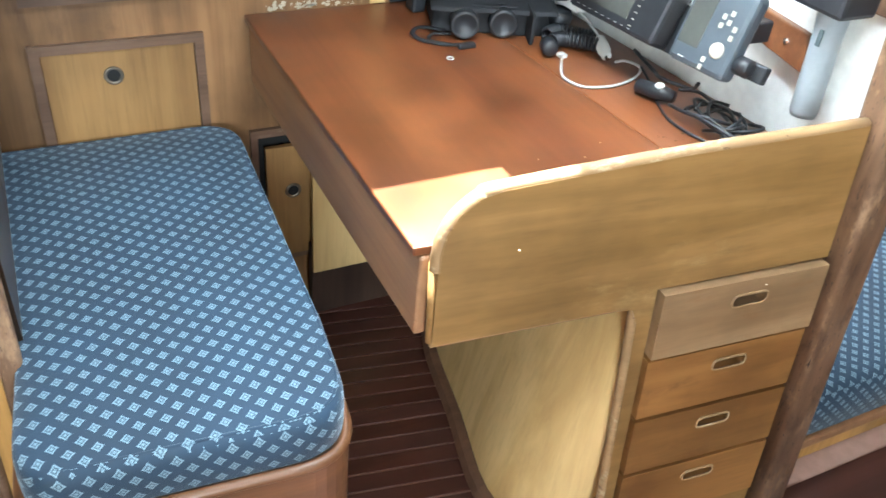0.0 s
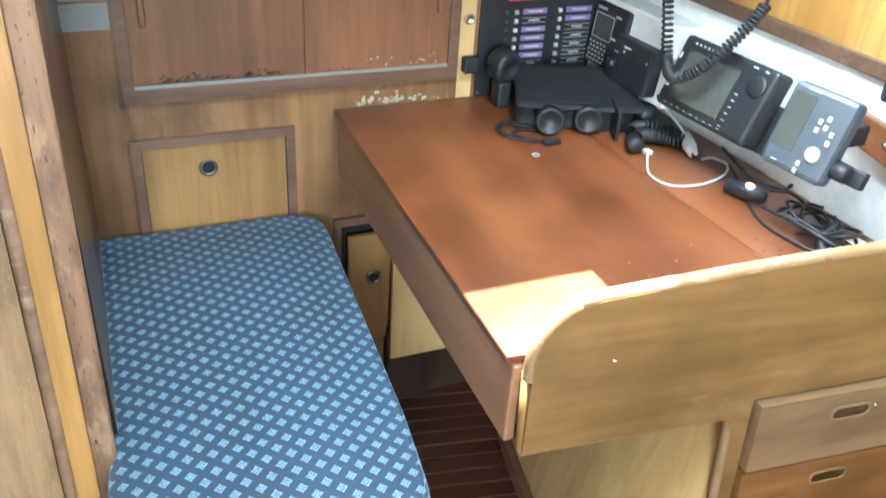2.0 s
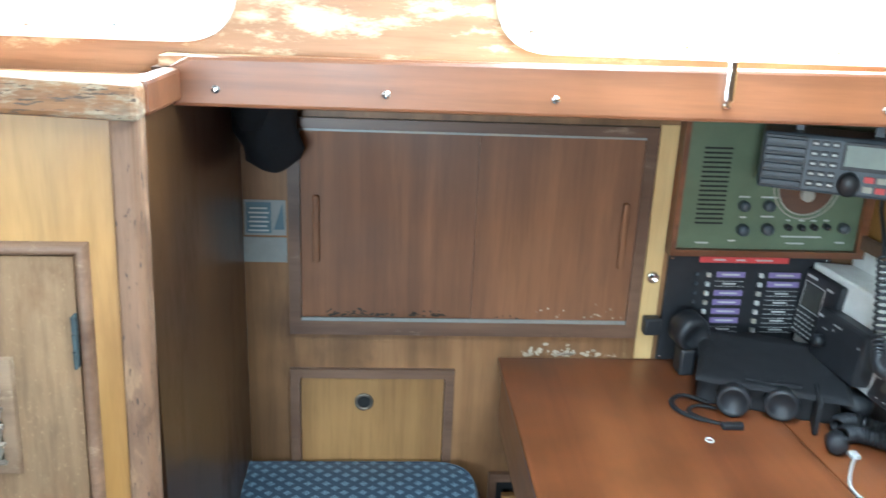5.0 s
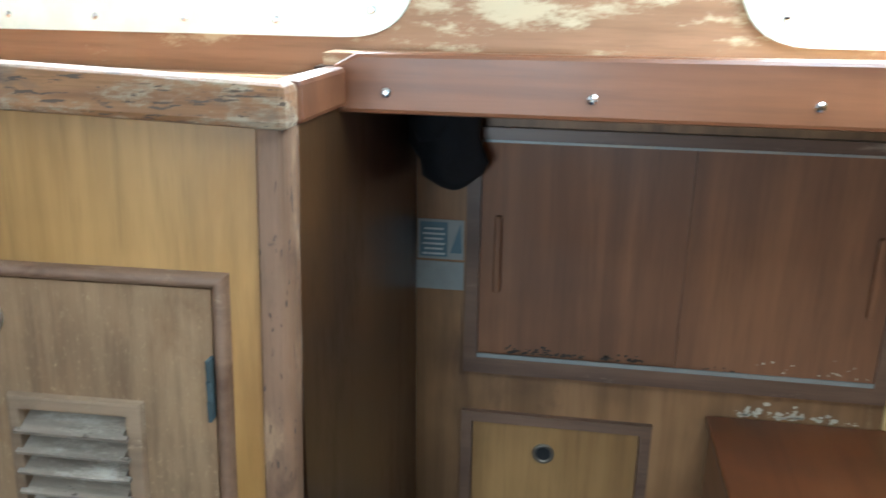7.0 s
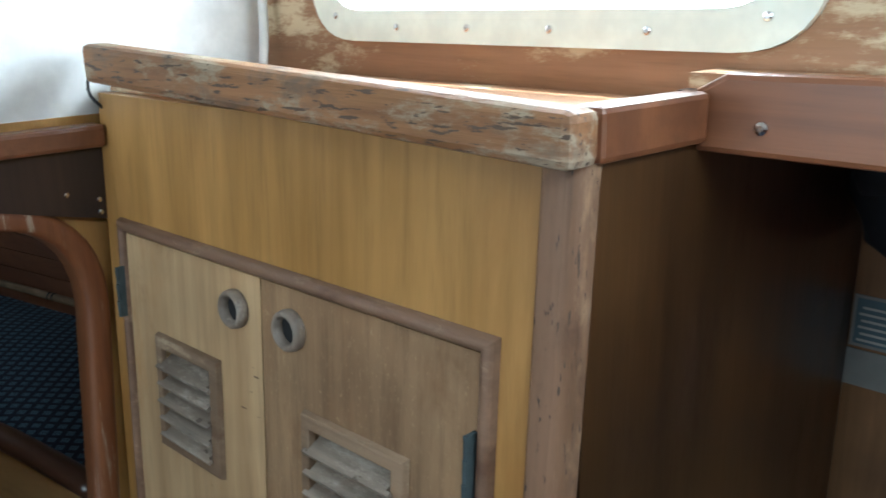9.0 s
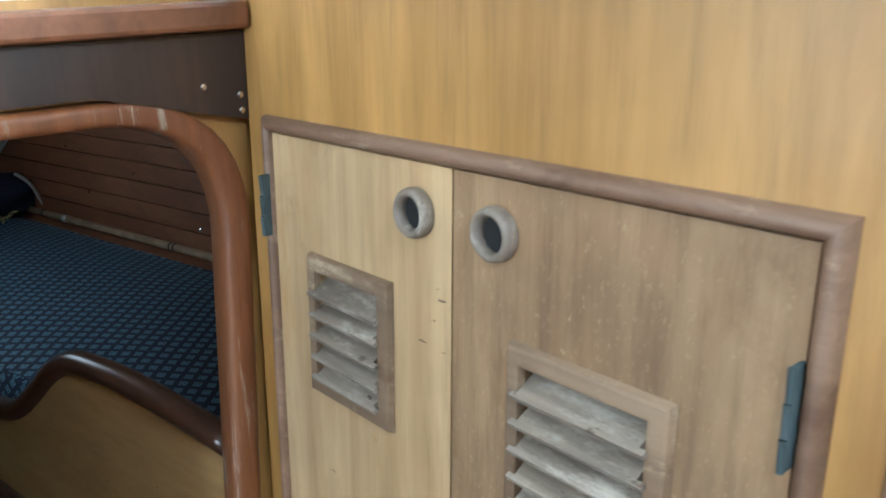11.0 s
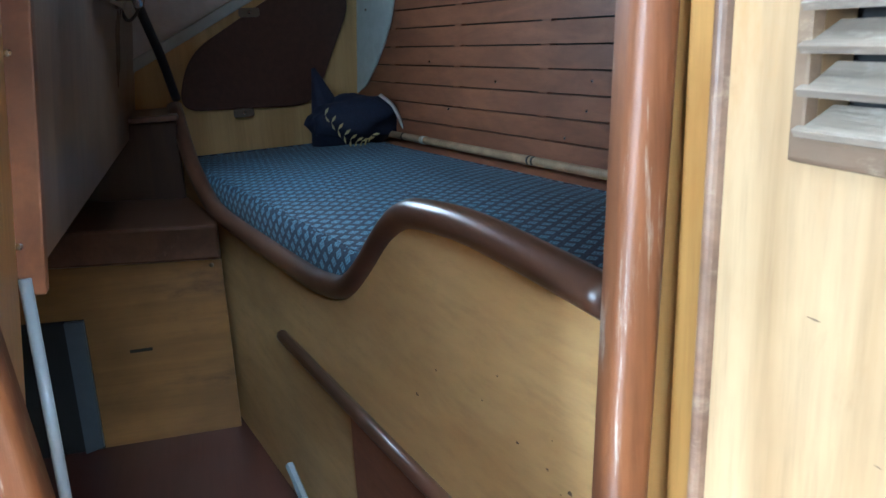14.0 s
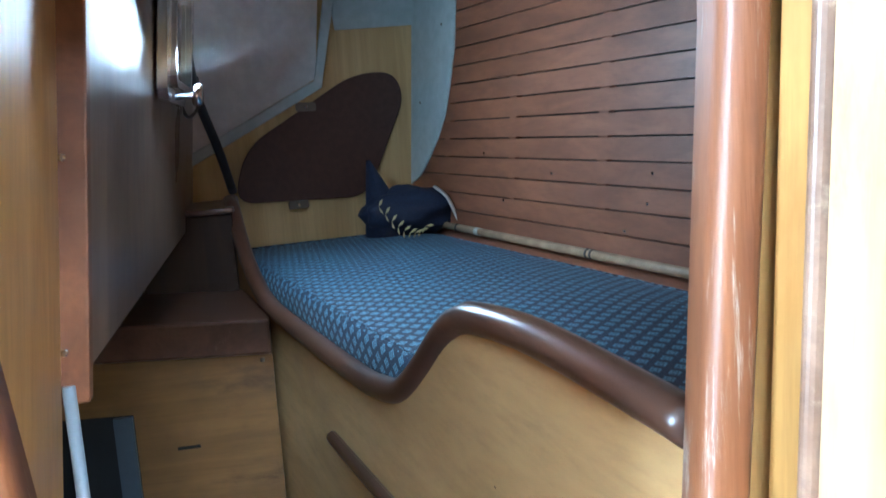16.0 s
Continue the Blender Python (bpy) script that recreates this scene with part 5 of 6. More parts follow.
part("knob", lathe([(0.012, 0), (0.011, 0.012), (0.008, 0.015)], WBU @ Vector((-0.002, -0.034, -0.028)), WBU.to_3x3() @ Vector((0, -1, 0)), 16), BLACK, ub, "", True)
bars(ub, WBU @ Matrix.Translation((0, -0.034, 0)), [(-0.020, 0.014, 0.014, 0.004), (0.030, 0.012, 0.022, 0.003), (0.022, 0.002, 0.004, 0.004), (-0.022, -0.032, 0.008, 0.003), (0.000, -0.004, 0.012, 0.002), (0.092, 0.0, 0.004, 0.004)], INK)
screw(wb, WBM @ Vector((0.112, -0.0003, -0.052)), WBM.to_3x3() @ Vector((0, -1, 0)), 0.004)
screw(wb, WBM @ Vector((-0.117, -0.0003, 0.062)), WBM.to_3x3() @ Vector((0, -1, 0)), 0.003)

# chart plotter on its bracket
cp = thing("chart_plotter", (1.17, 1.42, 0.746), "black chart plotter with a dark screen and a row of keys", "chart plotter")
CM = frame_at((1.150, 1.422, 0.905), (-1, -0.12, 0.42)) @ Matrix.Diagonal((0.92, 0.92, 0.94, 1))
part("body", blk(-0.118, 0.118, 0.0, 0.05, -0.070, 0.072, 0.008, m=CM), BLACK, cp)
part("screen", blk(-0.092, 0.040, -0.0015, -0.0002, -0.048, 0.046, m=CM), SCREEN, cp, "dark glass screen")
for k in range(6):
    part("key", blk(0.052, 0.058, -0.003, -0.0002, -0.056 + k * 0.0125, -0.0540 + k * 0.0125, m=CM), GREYL, cp)
part("rocker", lathe([(0.019, 0), (0.018, 0.004), (0.012, 0.005)], CM @ Vector((0.088, 0.0, 0.034)), CM.to_3x3() @ Vector((0, -1, 0)), 24), BLACK, cp, "", True)
bars(cp, CM, [(-0.085 + k * 0.011, 0.060, 0.005, 0.004) for k in range(6)] + [(-0.09 + k * 0.018, -0.061, 0.007, 0.0012) for k in range(9)]
     + [(0.088 + 0.014 * math.cos(k * 1.05), 0.034 + 0.014 * math.sin(k * 1.05) + 0.0, 0.003, 0.002) for k in range(6)] + [(-0.108, 0.03, 0.006, 0.012), (-0.107, -0.03, 0.010, 0.005), (0.066, 0.063, 0.012, 0.003), (0.092, 0.063, 0.008, 0.003)], INK)
part("bracket", blk(-0.13, 0.13, 0.05, 0.058, -0.07, 0.02, 0.002, m=CM), BLACK, cp)
part("arm", blk(1.185, 1.285, 1.39, 1.45, 0.875, 0.915, 0.004), BLACK, cp)

# grey navigator beside it
gn = thing("navigator", (1.18, 1.20, 0.746), "grey navigation receiver with a dull screen and pale keys", "navigation receiver")
GM = frame_at((1.160, 1.207, 0.915), (-1, -0.16, 0.34))
part("body", blk(-0.057, 0.057, 0.0, 0.034, -0.068, 0.068, 0.009, m=GM), GREY, gn)
part("screen", blk(-0.048, -0.008, -0.0012, -0.0002, -0.038, 0.052, m=GM), SCREEN, gn, "dull green-grey screen")
for x, z in ((0.014, 0.022), (0.026, 0.030), (0.014, 0.008), (0.026, 0.016), (0.040, 0.010), (0.040, -0.004), (0.012, -0.048), (0.012, -0.060)):
    part("key", blk(x - 0.0035, x + 0.0035, -0.003, -0.0002, z - 0.0042, z + 0.0042, 0.001, m=GM), GREYL, gn)
part("rocker", lathe([(0.013, 0), (0.0125, 0.003), (0.008, 0.004)], GM @ Vector((0.027, 0.0, -0.028)), GM.to_3x3() @ Vector((0, -1, 0)), 20), GREYL, gn, "", True)
bars(gn, GM, [(-0.03, -0.058, 0.012, 0.002), (-0.018, 0.060, 0.024, 0.0016)], INK)
part("clamp_knob", lathe([(0.015, 0), (0.0145, 0.022), (0.010, 0.024)], GM @ Vector((0.058, 0.022, -0.035)), GM.to_3x3() @ Vector((1, 0, 0)), 16), BLACK, gn, "", True)
part("arm", blk(0.03, 0.10, 0.034, 0.050, -0.050, -0.022, 0.003, m=GM), BLACK, gn)
part("stay", blk(1.185, 1.296, 1.19, 1.225, 0.885, 0.92, 0.004), BLACK, gn)

# orange-brown block and grey torch on the white panel
wk = thing("wooden_block", (1.29, 1.17, 0.87), "red-brown wooden block screwed to the white panel", "block")
part("block", slab([(1.10, 0.865), (1.245, 0.885), (1.245, 0.935), (1.12, 0.925)], "x", 1.272, 1.288, 0.003), RED, wk)
screw(wk, (1.272, 1.155, 0.902), (-1, 0, 0), 0.006)
tc = thing("torch", (1.262, 1.075, 0.81), "pale grey torch hung upright by the pillar", "torch")
part("barrel", lathe([(0.019, 0.0), (0.0215, 0.008), (0.022, 0.13), (0.024, 0.15), (0.024, 0.165)], (1.262, 1.072, 0.815), (0.06, 0.1, 1), 20), GREYTUBE, tc, "", True)
part("holder", blk(1.225, 1.30, 1.04, 1.16, 0.978, 1.02, 0.008), BLACK, tc, "black holder")
part("switch", blk(1.2385, 1.2415, 1.07, 1.078, 0.93, 0.955, 0.001), VERDIGRIS, tc)

# loudspeaker and microphone on the golden panel
sp = thing("loudspeaker", (1.22, 1.59, 1.065), "black box loudspeaker on the plywood panel", "loudspeaker")
SM = frame_at((1.205, 1.572, 1.135), (-1, -0.12, -0.05)) @ Matrix.Diagonal((0.86, 0.8, 0.92, 1))
part("box", blk(-0.072, 0.072, 0.0, 0.06, -0.068, 0.066, 0.022, m=SM), BLACK, sp)
part("grille", blk(-0.060, 0.044, -0.003, -0.0002, -0.058, 0.056, 0.001, m=SM), BLACK_SOFT, sp)
# Black squares painted as the shade in the grille openings.
bm = bmesh.new()
for i in range(7):
    for k in range(9):
        if (i - 3) ** 2 / 9 + (k - 4) ** 2 / 16 > 0.8:
            box(bm, -0.054 + i * 0.0145, -0.047 + i * 0.0145, -0.0036, -0.0031, -0.053 + k * 0.012, -0.047 + k * 0.012)
bmesh.ops.transform(bm, matrix=SM, verts=bm.verts)
tagged(part("grille_mesh", bm, HOLE_SHADE, sp), kind="stuff")
part("lead", tube(smooth_line([SM @ Vector(p) for p in ((0.0, 0.04, -0.066), (0.02, 0.03, -0.085), (0.05, 0.035, -0.10), (0.06, 0.05, -0.075))], 5), 0.0018, 5), BLACK, sp)
mc = thing("microphone", (1.245, 1.44, 1.10), "black hand microphone hung on the plywood panel with a coiled cord", "microphone")
MM = frame_at((1.236, 1.440, 1.142), (-1, -0.2, 0.05)) @ Matrix.Diagonal((0.88, 0.9, 0.9, 1))
part("clip", blk(-0.012, 0.030, 0.024, 0.038, 0.0, 0.062, 0.004, m=MM), BLACK, mc)
part("body", slab(rounded([(-0.020, -0.048), (0.020, -0.048), (0.033, 0.015), (0.028, 0.045), (-0.028, 0.045), (-0.033, 0.015)], 0.014, 5), "y", 0.0, 0.024, 0.005, m=MM), BLACK, mc)
part("key", blk(0.031, 0.036, 0.006, 0.018, -0.02, 0.03, 0.001, m=MM), GREY, mc)
bars(mc, MM, [(0.0, -0.035, 0.014, 0.0018)], REDTAPE)
bars(mc, MM, [(0.004, 0.02 - k * 0.008, 0.002, 0.003) for k in range(5)], GREYL)
p0, p1 = MM @ Vector((0, 0.012, -0.048)), Vector((1.190, 1.392, 1.056))
part("cord", tube(smooth_line([p0, p0 + Vector((-0.006, -0.012, -0.02)), p1 + Vector((0.004, 0.0, 0.03)), p1], 5), 0.0032, 6), BLACK, mc)
part("coiled_cord", coil([p1, (1.172, 1.398, 1.022), (1.148, 1.410, 0.982), (1.120, 1.425, 0.944), (1.104, 1.448, 0.920), (1.102, 1.478, 0.909), (1.112, 1.508, 0.916), (1.122, 1.535, 0.948), (1.136, 1.570, 0.998), (1.150, 1.606, 1.044)], 0.0088, 0.0028, 52, 8, 5), BLACK, mc, "black coiled cord", True)
part("cord", tube(smooth_line([(1.150, 1.606, 1.044), (1.165, 1.642, 1.07), (1.180, 1.685, 1.095), (1.185, 1.700, 1.125)], 5), 0.0035, 6), BLACK, mc)
kb = thing("knee_board", (1.25, 1.5, 1.215), "red mahogany end board with a rounded lower corner", "board")
part("board", slab(rounded([(1.34, 1.232), (1.60, 1.222), (1.843, 1.222), (1.843, 1.286), (1.30, 1.286)], [0.03, 0, 0, 0, 0.02], 5), "x", 1.228, 1.254, 0.003), RED, kb)
for y in (1.38, 1.46, 1.58):
    screw(kb, (1.228, y, 1.246), (-1, 0, 0), 0.004)

# binocular case with the glasses half out
bn = thing("binoculars", (1.02, 1.70, 0.746), "black binoculars half out of a soft nylon case with its strap", "binoculars")
CASE = Matrix.Translation((1.050, 1.712, 0.7462)) @ Matrix.Rotation(radians(-22), 4, "Z")


def soft_block(lx, ly, h0, h1, crumple):
    """A limp sewn box: width, depth, height at its back and front, and how crumpled it is."""
    bm = bmesh.new()
    bmesh.ops.create_cube(bm, size=1.0)
    bmesh.ops.subdivide_edges(bm, edges=bm.edges[:], cuts=11, use_grid_fill=True)
    for w in bm.verts:
        x, y, z = w.co
        top, back = z + 0.5, y + 0.5
        sag = 0.012 * (1 - (2 * x) ** 2) * (1 - (2 * y) ** 2) * top
        w.co = Vector((x * lx * (1 - 0.08 * top), y * ly * (1 - 0.05 * top), top * (h1 + (h0 - h1) * back) - sag))
        w.co += Vector(noise.noise_vector(w.co * 24)) * crumple + Vector(noise.noise_vector(w.co * 75)) * crumple * 0.3
        w.co.z = max(w.co.z, 0.0)
    return bm


bm = soft_block(0.235, 0.15, 0.082, 0.054, 0.006)
bmesh.ops.transform(bm, matrix=CASE, verts=bm.verts)
part("case", bm, BLACK_SOFT, bn, "soft black nylon case", True)
bm = soft_block(0.250, 0.165, 0.010, 0.007, 0.004)
bmesh.ops.transform(bm, matrix=CASE @ Matrix.Translation((0.004, -0.012, 0.060)) @ Matrix.Rotation(radians(9), 4, "X"), verts=bm.verts)
part("flap", bm, BLACK_SOFT, bn, "limp lid flap of the case", True)
for x, l in ((-0.055, 0.075), (0.022, 0.058)):
    part("barrel", lathe([(0.024, 0.0), (0.025, l - 0.02), (0.028, l - 0.017), (0.028, l - 0.004), (0.025, l), (0.020, l - 0.004), (0.008, l - 0.010)], CASE @ Vector((x, -0.045, 0.030)), (-0.37, -0.93, 0.0), 22), BLACK, bn, "", True)
part("side_wall", slab(rounded(rect(-0.055, 0.035, 0.0, 0.060), 0.012, 4), "x", 0.072, 0.079, 0.002, m=CASE @ Matrix.Translation((0, -0.075, 0))), BLACK_SOFT, bn)
part("cord_strap", tube(smooth_line([(0.935, 1.665, 0.752), (0.895, 1.69, 0.754), (0.868, 1.672, 0.752), (0.872, 1.64, 0.750), (0.90, 1.615, 0.749), (0.935, 1.60, 0.749)], 6), 0.005, 6, squash=0.5), BLACK_SOFT, bn)
part("cord_strap", tube(smooth_line([(0.94, 1.65, 0.751), (0.905, 1.655, 0.753), (0.888, 1.635, 0.751), (0.915, 1.605, 0.751), (0.945, 1.592, 0.751)], 6), 0.004, 6, squash=0.5), BLACK_SOFT, bn)
part("toggle", blk(0.925, 0.962, 1.582, 1.596, 0.7465, 0.757, 0.003), BLACK, bn)
gz = thing("bearing_compass", (0.935, 1.79, 0.746), "black hand-bearing compass leaning on the bulkhead", "compass")
part("grip", blk(0.915, 0.945, 1.775, 1.815, 0.7463, 0.80, 0.006), BLACK, gz)
part("head", lathe([(0.018, 0.0), (0.034, 0.012), (0.034, 0.045), (0.024, 0.055), (0.022, 0.05)], (0.925, 1.825, 0.835), (0.25, -1, -0.15), 22), BLACK, gz, "", True)
part("neck", blk(0.916, 0.944, 1.785, 1.81, 0.795, 0.83, 0.006), BLACK, gz)

# leads on the table
wc = thing("charger_lead", (1.13, 1.44, 0.746), "white charging lead with a white car plug, looped on the table", "cable")
loop = [(1.175, 1.69, 0.797), (1.18, 1.65, 0.803), (1.188, 1.59, 0.797), (1.194, 1.545, 0.782), (1.196, 1.520, 0.770)]
part("lead", tube(smooth_line(loop, 6), 0.0026, 6), INK, wc, "", True)
loop = [(1.19, 1.45, 0.75), (1.215, 1.452, 0.7485), (1.225, 1.42, 0.7485), (1.19, 1.385, 0.7485), (1.13, 1.365, 0.7485), (1.07, 1.375, 0.7485), (1.055, 1.42, 0.7485), (1.085, 1.475, 0.749), (1.105, 1.50, 0.751)]
part("lead", tube(smooth_line(loop, 6), 0.0026, 6), INK, wc, "", True)
part("plug", lathe([(0.005, 0.0), (0.011, 0.006), (0.0125, 0.03), (0.0125, 0.045), (0.010, 0.047), (0.010, 0.062), (0.005, 0.064)], (1.196, 1.520, 0.769), (-0.35, -1, -0.18), 16), INK, wc, "white car plug", True)
part("plug_tip", lathe([(0.0045, 0), (0.0035, 0.008)], (1.1745, 1.459, 0.758), (-0.35, -1, -0.18), 10), CHROME, wc)
part("usb_plug", blk(1.097, 1.112, 1.497, 1.513, 0.7465, 0.754, 0.001), INK, wc)
bcb = thing("coiled_lead", (1.13, 1.56, 0.746), "black coiled power lead with a car plug", "cable")
part("coil", coil([(1.105, 1.545, 0.762), (1.13, 1.55, 0.762), (1.16, 1.53, 0.762), (1.19, 1.50, 0.762)], 0.012, 0.0034, 16, 8, 5), BLACK, bcb, "", True)
part("coil", coil([(1.11, 1.575, 0.762), (1.14, 1.585, 0.764), (1.175, 1.56, 0.762), (1.20, 1.535, 0.762)], 0.012, 0.0034, 16, 8, 5), BLACK, bcb, "", True)
part("plug", lathe([(0.008, 0), (0.016, 0.004), (0.016, 0.03), (0.011, 0.034)], (1.088, 1.535, 0.7625), (-0.4, -1, 0.1), 16), BLACK, bcb, "", True)
part("adapter", lathe([(0.018, 0), (0.026, 0.006), (0.026, 0.035), (0.020, 0.045)], (1.165, 1.625, 0.7475), (0.1, -0.1, 1), 18), BLACK, bcb, "", True)
rng = random.Random(7)
cl = thing("tangled_leads", (1.21, 1.20, 0.746), "tangle of black leads and plugs beside the navigator", "cable")
for k in range(7):
    c = Vector((1.20 + rng.uniform(-0.02, 0.02), 1.20 + rng.uniform(-0.045, 0.045), 0.752))
    a, b, ph = rng.uniform(0.022, 0.038), rng.uniform(0.045, 0.075), rng.uniform(0, 6)
    pts = [c + Vector((a * math.cos(ph + q * 0.9), b * math.sin(ph + q * 0.9), 0.004 + 0.022 * abs(math.sin(q * 0.9 + k)))) for q in range(7)]
    part("lead", tube(smooth_line(pts, 5), 0.0030, 6), BLACK, cl, "", True)
part("lead", tube(smooth_line([(1.21, 1.40, 0.76), (1.20, 1.36, 0.752), (1.17, 1.30, 0.749), (1.14, 1.22, 0.749), (1.15, 1.14, 0.75), (1.17, 1.10, 0.752)], 6), 0.0026, 6), BLACK, cl, "", True)
part("lead", tube(smooth_line([(1.22, 1.44, 0.775), (1.215, 1.37, 0.765), (1.20, 1.33, 0.77), (1.215, 1.27, 0.775), (1.20, 1.24, 0.80)], 6), 0.0035, 6), BLACK, cl, "", True)
part("car_plug", lathe([(0.006, 0), (0.013, 0.004), (0.014, 0.05), (0.010, 0.075)], (1.150, 1.335, 0.7615), (0.45, -1, 0.05), 16), BLACK, cl, "", True)
part("plug_badge", lathe([(0.009, 0), (0.008, 0.002)], (1.166, 1.292, 0.776), (-0.2, -0.2, 1), 14), INK, cl)
part("coil_end", coil([(1.15, 1.09, 0.757), (1.17, 1.12, 0.757), (1.195, 1.14, 0.757)], 0.008, 0.003, 12, 8, 5), BLACK, cl, "", True)
part("connector", blk(1.215, 1.245, 1.085, 1.12, 0.7465, 0.762, 0.002), CHROME, cl)
rm = thing("ring", (0.892, 1.552, 0.746), "small pale ring lying on the table", "ring")
part("band", tube([(0.892 + 0.0065 * math.cos(a / 12 * math.tau), 1.552 + 0.0065 * math.sin(a / 12 * math.tau), 0.7475) for a in range(12)], 0.0011, 5, True), INK, rm)

# thin white cable in the corner of the partition
wl = thing("white_cable", (XP + 0.03, YC - 0.02, 1.31), "thin white cable running up the corner", "cable")
part("cable", tube(smooth_line([(XP + 0.04, YC - 0.03, 1.306), (XP + 0.035, YC - 0.02, 1.40), (XP + 0.03, YC - 0.02, TOP)], 5), 0.006, 6), WHITE, wl, "", True)
part("lead", tube(smooth_line([(XP + 0.035, YF + 0.02, 1.27), (XP + 0.03, YF, 1.30), (XP + 0.034, YF + 0.015, 1.345)], 5), 0.002, 5), BLACK, wl)

# folded navy clothes at the foot of the bunk
nv = thing("navy_bundle", (-2.3, 1.25, 0.676), "navy cloth bundle with gold leaf embroidery and a white band", "clothes")
bm = bmesh.new()
bmesh.ops.create_icosphere(bm, subdivisions=4, radius=1.0)
for w in bm.verts:
    n = noise.noise(w.co * 2.3) * 0.18 + noise.noise(w.co * 6) * 0.06
    w.co *= 1 + n
    w.co = Vector((w.co.x * 0.085, w.co.y * 0.13, max(0.0, 0.068 + w.co.z * 0.070)))
bmesh.ops.transform(bm, matrix=Matrix.Translation((-2.33, 1.295, 0.677)), verts=bm.verts)
part("cloth", bm, NAVY, nv, "", True)
bm = bmesh.new()
bmesh.ops.create_cone(bm, cap_ends=True, segments=12, radius1=0.075, radius2=0.006, depth=0.21)
for w in bm.verts:
    w.co += Vector(noise.noise_vector(w.co * 14)) * 0.01
bmesh.ops.transform(bm, matrix=Matrix.Translation((-2.35, 1.215, 0.785)) @ Matrix.Rotation(radians(12), 4, "X"), verts=bm.verts)
part("peak", bm, NAVY, nv, "", True)
for k in range(9):
    a = k / 8
    at = Vector((-2.243 + 0.012 * math.sin(a * 3), 1.20 + 0.12 * a, 0.775 - 0.075 * math.sin(a * 2.2)))
    for s in (-1, 1):
        part("leaf", slab([(0, 0), (0.012, 0.006 * s), (0.022, 0.004 * s), (0.013, -0.001)], "x", -0.0015, 0.0015, 0, m=Matrix.Translation(at) @ Matrix.Rotation(s * 0.9 - a, 4, "X")), GOLD, nv)
part("white_band", tube(smooth_line([(-2.275, 1.355, 0.815), (-2.258, 1.385, 0.785), (-2.25, 1.405, 0.735), (-2.24, 1.425, 0.69)], 5), 0.011, 6, squash=0.35), INK, nv, "", True)

fore_things.append(nv)

# bright sky beyond the cabin windows
bk, bt, bpn = tree("sky_glow")
bpn.inputs["Base Color"].default_value = (0.8, 0.85, 0.9, 1)
bpn.inputs["Emission Color"].default_value, bpn.inputs["Emission Strength"].default_value = (0.92, 0.97, 1.0, 1), 4.0
setting("backdrop", blk(-10.0, 9.0, 3.0, 3.02, 0.9, 3.6), bk, "bright overcast sky outside the windows", "sky")


def blots(parent, name, mat, n, spread, size, m, seed, squash=1.0):
    """Irregular flat stains scattered in a plane (local x, z), as one mesh."""
    g = random.Random(seed)
    bm = bmesh.new()
    for _ in range(n):
        cx, cz = g.gauss(0, spread[0]) if spread[2:] else g.uniform(-spread[0], spread[0]), abs(g.gauss(0, spread[1]))
        r, k, a0 = size * g.uniform(0.3, 1.2), g.randint(6, 9), g.uniform(0, 6)
        vs = [bm.verts.new((cx + r * g.uniform(0.5, 1.3) * math.cos(a0 + q * math.tau / k), -0.0002, cz + squash * r * g.uniform(0.5, 1.3) * math.sin(a0 + q * math.tau / k))) for q in range(k)]
        bm.faces.new(vs)
    bmesh.ops.transform(bm, matrix=m, verts=bm.verts)
    return tagged(part(name, bm, mat, parent), kind="stuff")


MILDEW = plain("mildew", (0.035, 0.028, 0.022), 0.8)
FLAKE = plain("bare_flake", (0.52, 0.46, 0.36), 0.7)
CRUMB = plain("crumb", (0.55, 0.45, 0.33), 0.7)
NICK = plain("nick", (0.12, 0.07, 0.04), 0.7)
blots(d1, "mildew", MILDEW, 70, (0.11, 0.006), 0.0045, Matrix.Translation((0.37, YB - 0.0067, 0.829)), 3, 0.6)
blots(d2, "mildew", MILDEW, 14, (0.05, 0.003), 0.003, Matrix.Translation((0.60, YB - 0.0127, 0.829)), 4, 0.6)
blots(d2, "flakes", FLAKE, 16, (0.10, 0.010), 0.0022, Matrix.Translation((0.72, YB - 0.0127, 0.834)), 5)
blots(wall_out, "flakes", FLAKE, 46, (0.035, 0.008, 1), 0.0055, Matrix.Translation((0.705, YB - 0.0003, 0.750)), 6, 0.7)
blots(wall_out, "flakes", FLAKE, 20, (0.10, 0.003), 0.003, Matrix.Translation((0.72, YB - 0.0003, 0.748)), 7, 0.7)
flat = Matrix.Rotation(radians(-90), 4, "X")
blots(tab, "crumbs", CRUMB, 12, (0.20, 0.16), 0.0022, Matrix.Translation((0.85, 1.20, 0.7462)) @ flat @ Matrix.Scale(-1, 4, (0, 0, 1)), 8)
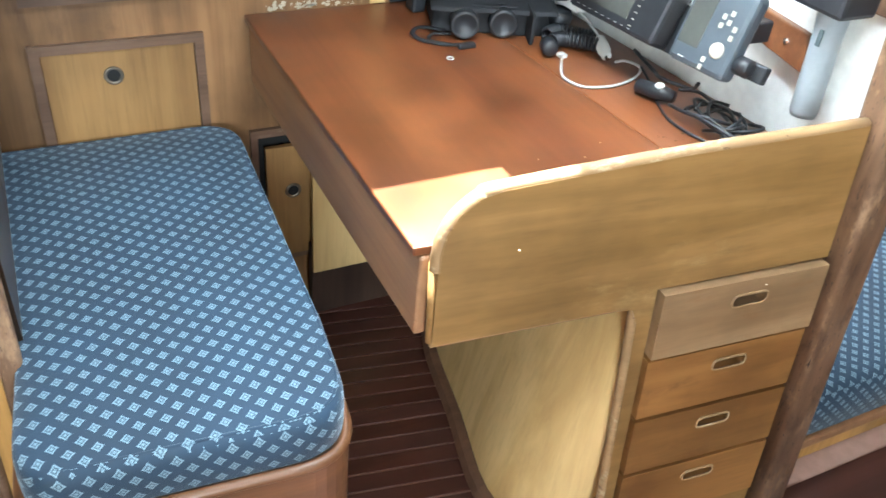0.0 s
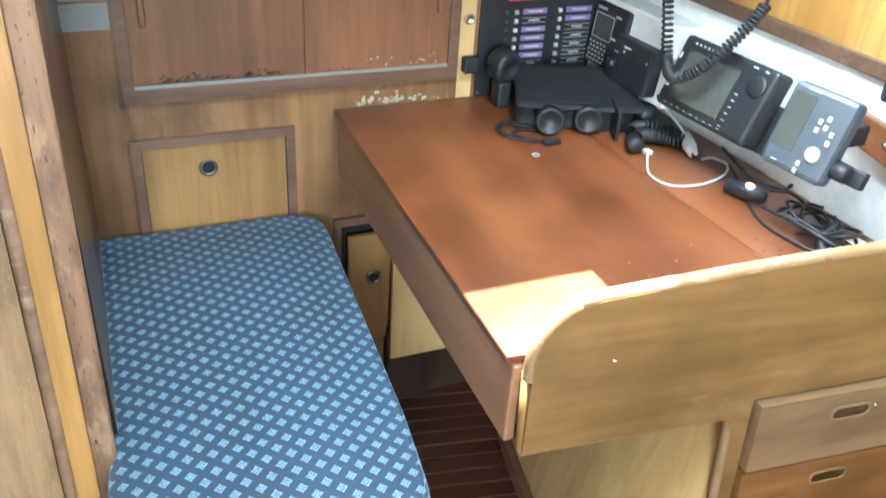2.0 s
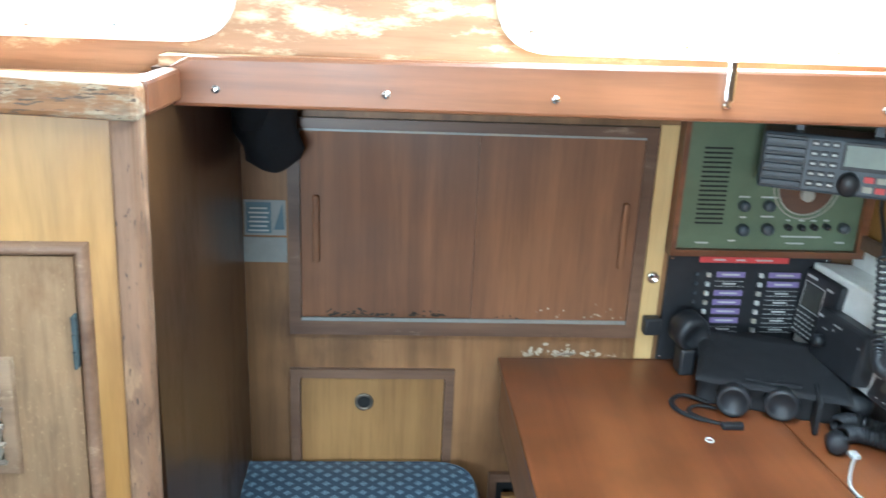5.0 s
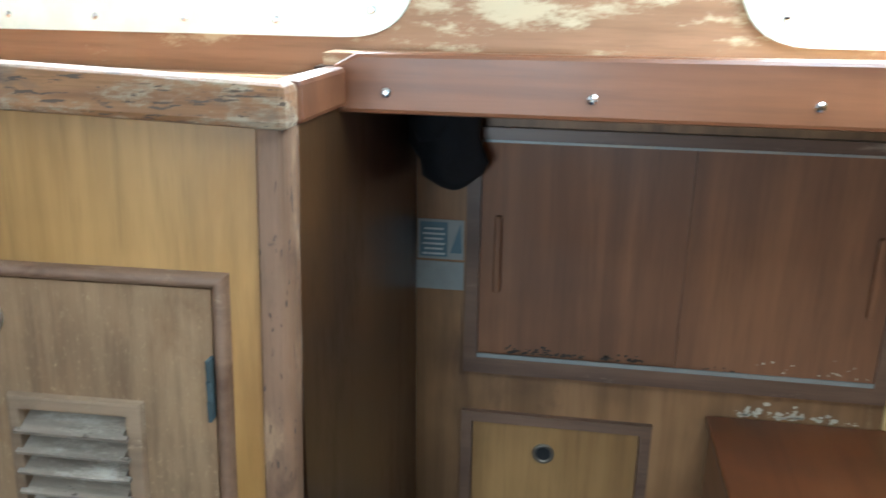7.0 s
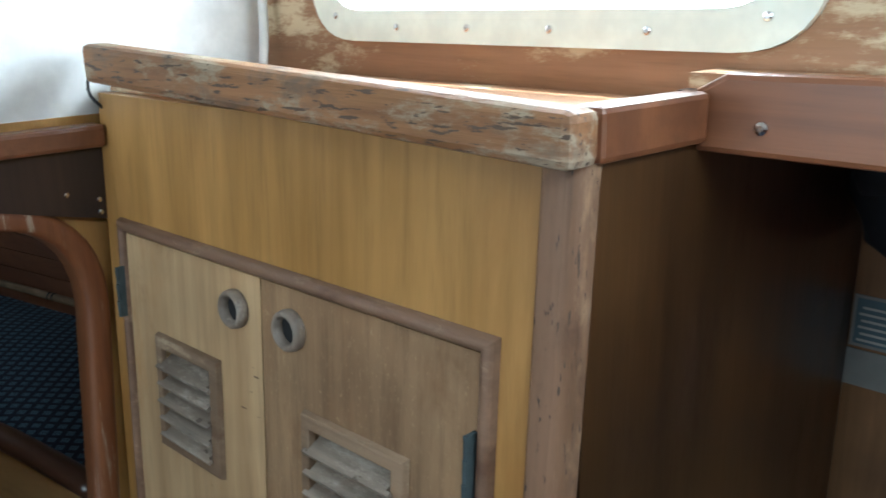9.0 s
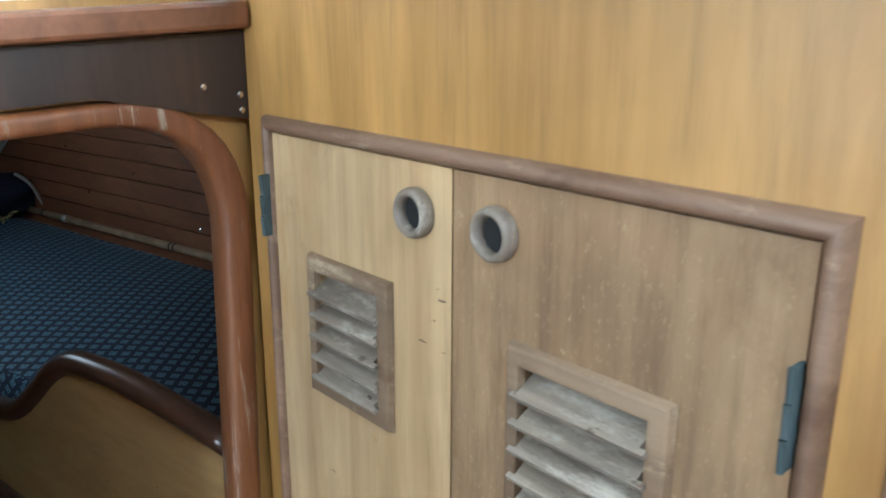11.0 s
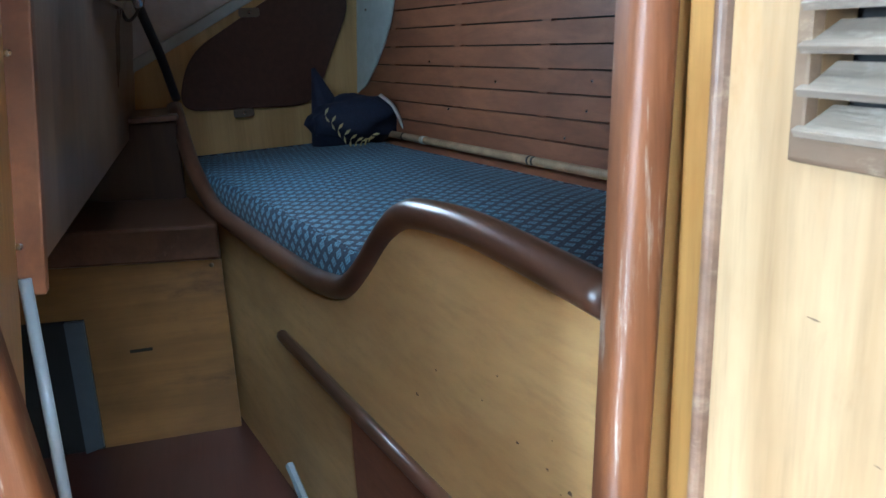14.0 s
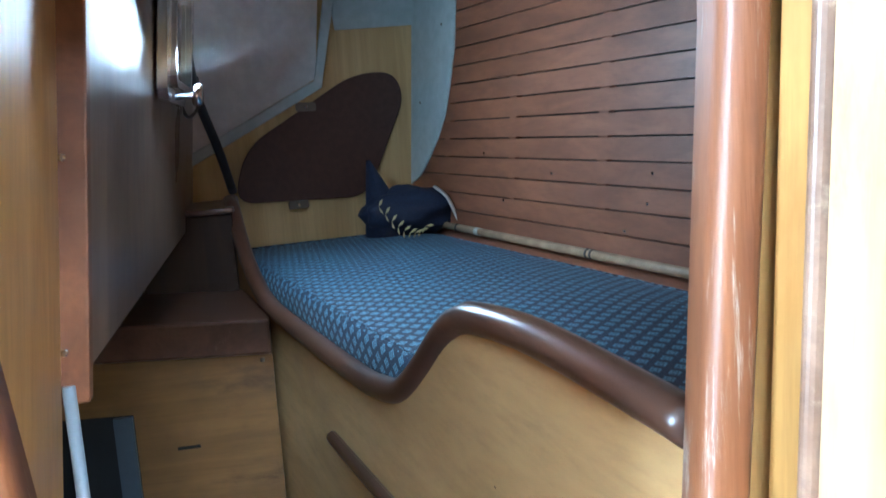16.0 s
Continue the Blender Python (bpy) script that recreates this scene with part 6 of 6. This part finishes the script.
blots(tab, "stains", NICK, 14, (0.06, 0.05), 0.004, Matrix.Translation((1.14, 1.20, 0.7462)) @ flat @ Matrix.Scale(-1, 4, (0, 0, 1)), 9, 0.5)
berthm = Matrix(((1, 0, 0, 0), (0.236, 1, 0, 1.1685 + 0.236 * 0.738 - 0.0006), (0, 0, 1, 0), (0, 0, 0, 1)))
blots(vb, "nicks", NICK, 9, (0.17, 0.05), 0.0035, berthm @ Matrix.Translation((-0.80, 0, 0.56)), 10, 0.6)
blots(da, "scratches", NICK, 7, (0.10, 0.10), 0.006, LOCKM @ Matrix.Translation((-0.33, YF - 0.0033, 0.70)), 12, 0.12)
blots(da, "scratches", NICK, 5, (0.02, 0.05), 0.005, LOCKM @ Matrix.Translation((-0.245, YF - 0.0033, 0.97)), 13, 0.15)

# the fore cabin lies on its own axis, a little canted to the saloon
FORE = Matrix.Translation((-0.0155, -0.031, 0.0368)) @ Matrix.Rotation(radians(-1.05), 4, "Z") @ Matrix.Rotation(radians(-1.455), 4, "X")
FLARE = Matrix(((1, 0, 0, 0), (0, 1, 0.11, -0.11 * 0.75), (0, 0, 1, 0), (0, 0, 0, 1)))   # the panels opposite the bunk lean with the hull
for ob in (pw, bd, tr, port):
    at = Matrix.Translation(ob.location)
    for o in (ob, *ob.children_recursive):
        if o.data:
            o.data.transform(at.inverted() @ FLARE @ at)
for ob in fore_things:
    ob.matrix_world = FORE @ Matrix.Translation(ob.location)

# ---- cabin sole strips ----
for k in range(40):
    y0 = 0.92 + k * 0.042
    if y0 > 2.2:
        break
    part("strip", blk(0.36, 1.24, y0 + 0.0024, y0 + 0.0396, -0.0026, 0.0, 0.0008, m=Matrix.Translation((0.8, 1.5, 0)) @ Matrix.Rotation(radians(-10), 4, "Z") @ Matrix.Translation((-0.8, -1.5, 0))), FLOOR, floor)
part("strips_beyond", blk(-2.88, 0.44, -1.4, 2.2, -0.0026, -0.0002), FLOOR, floor)
part("strips_aft", blk(0.45, 3.3, -1.4, 0.92, -0.0026, -0.0002), FLOOR, floor)
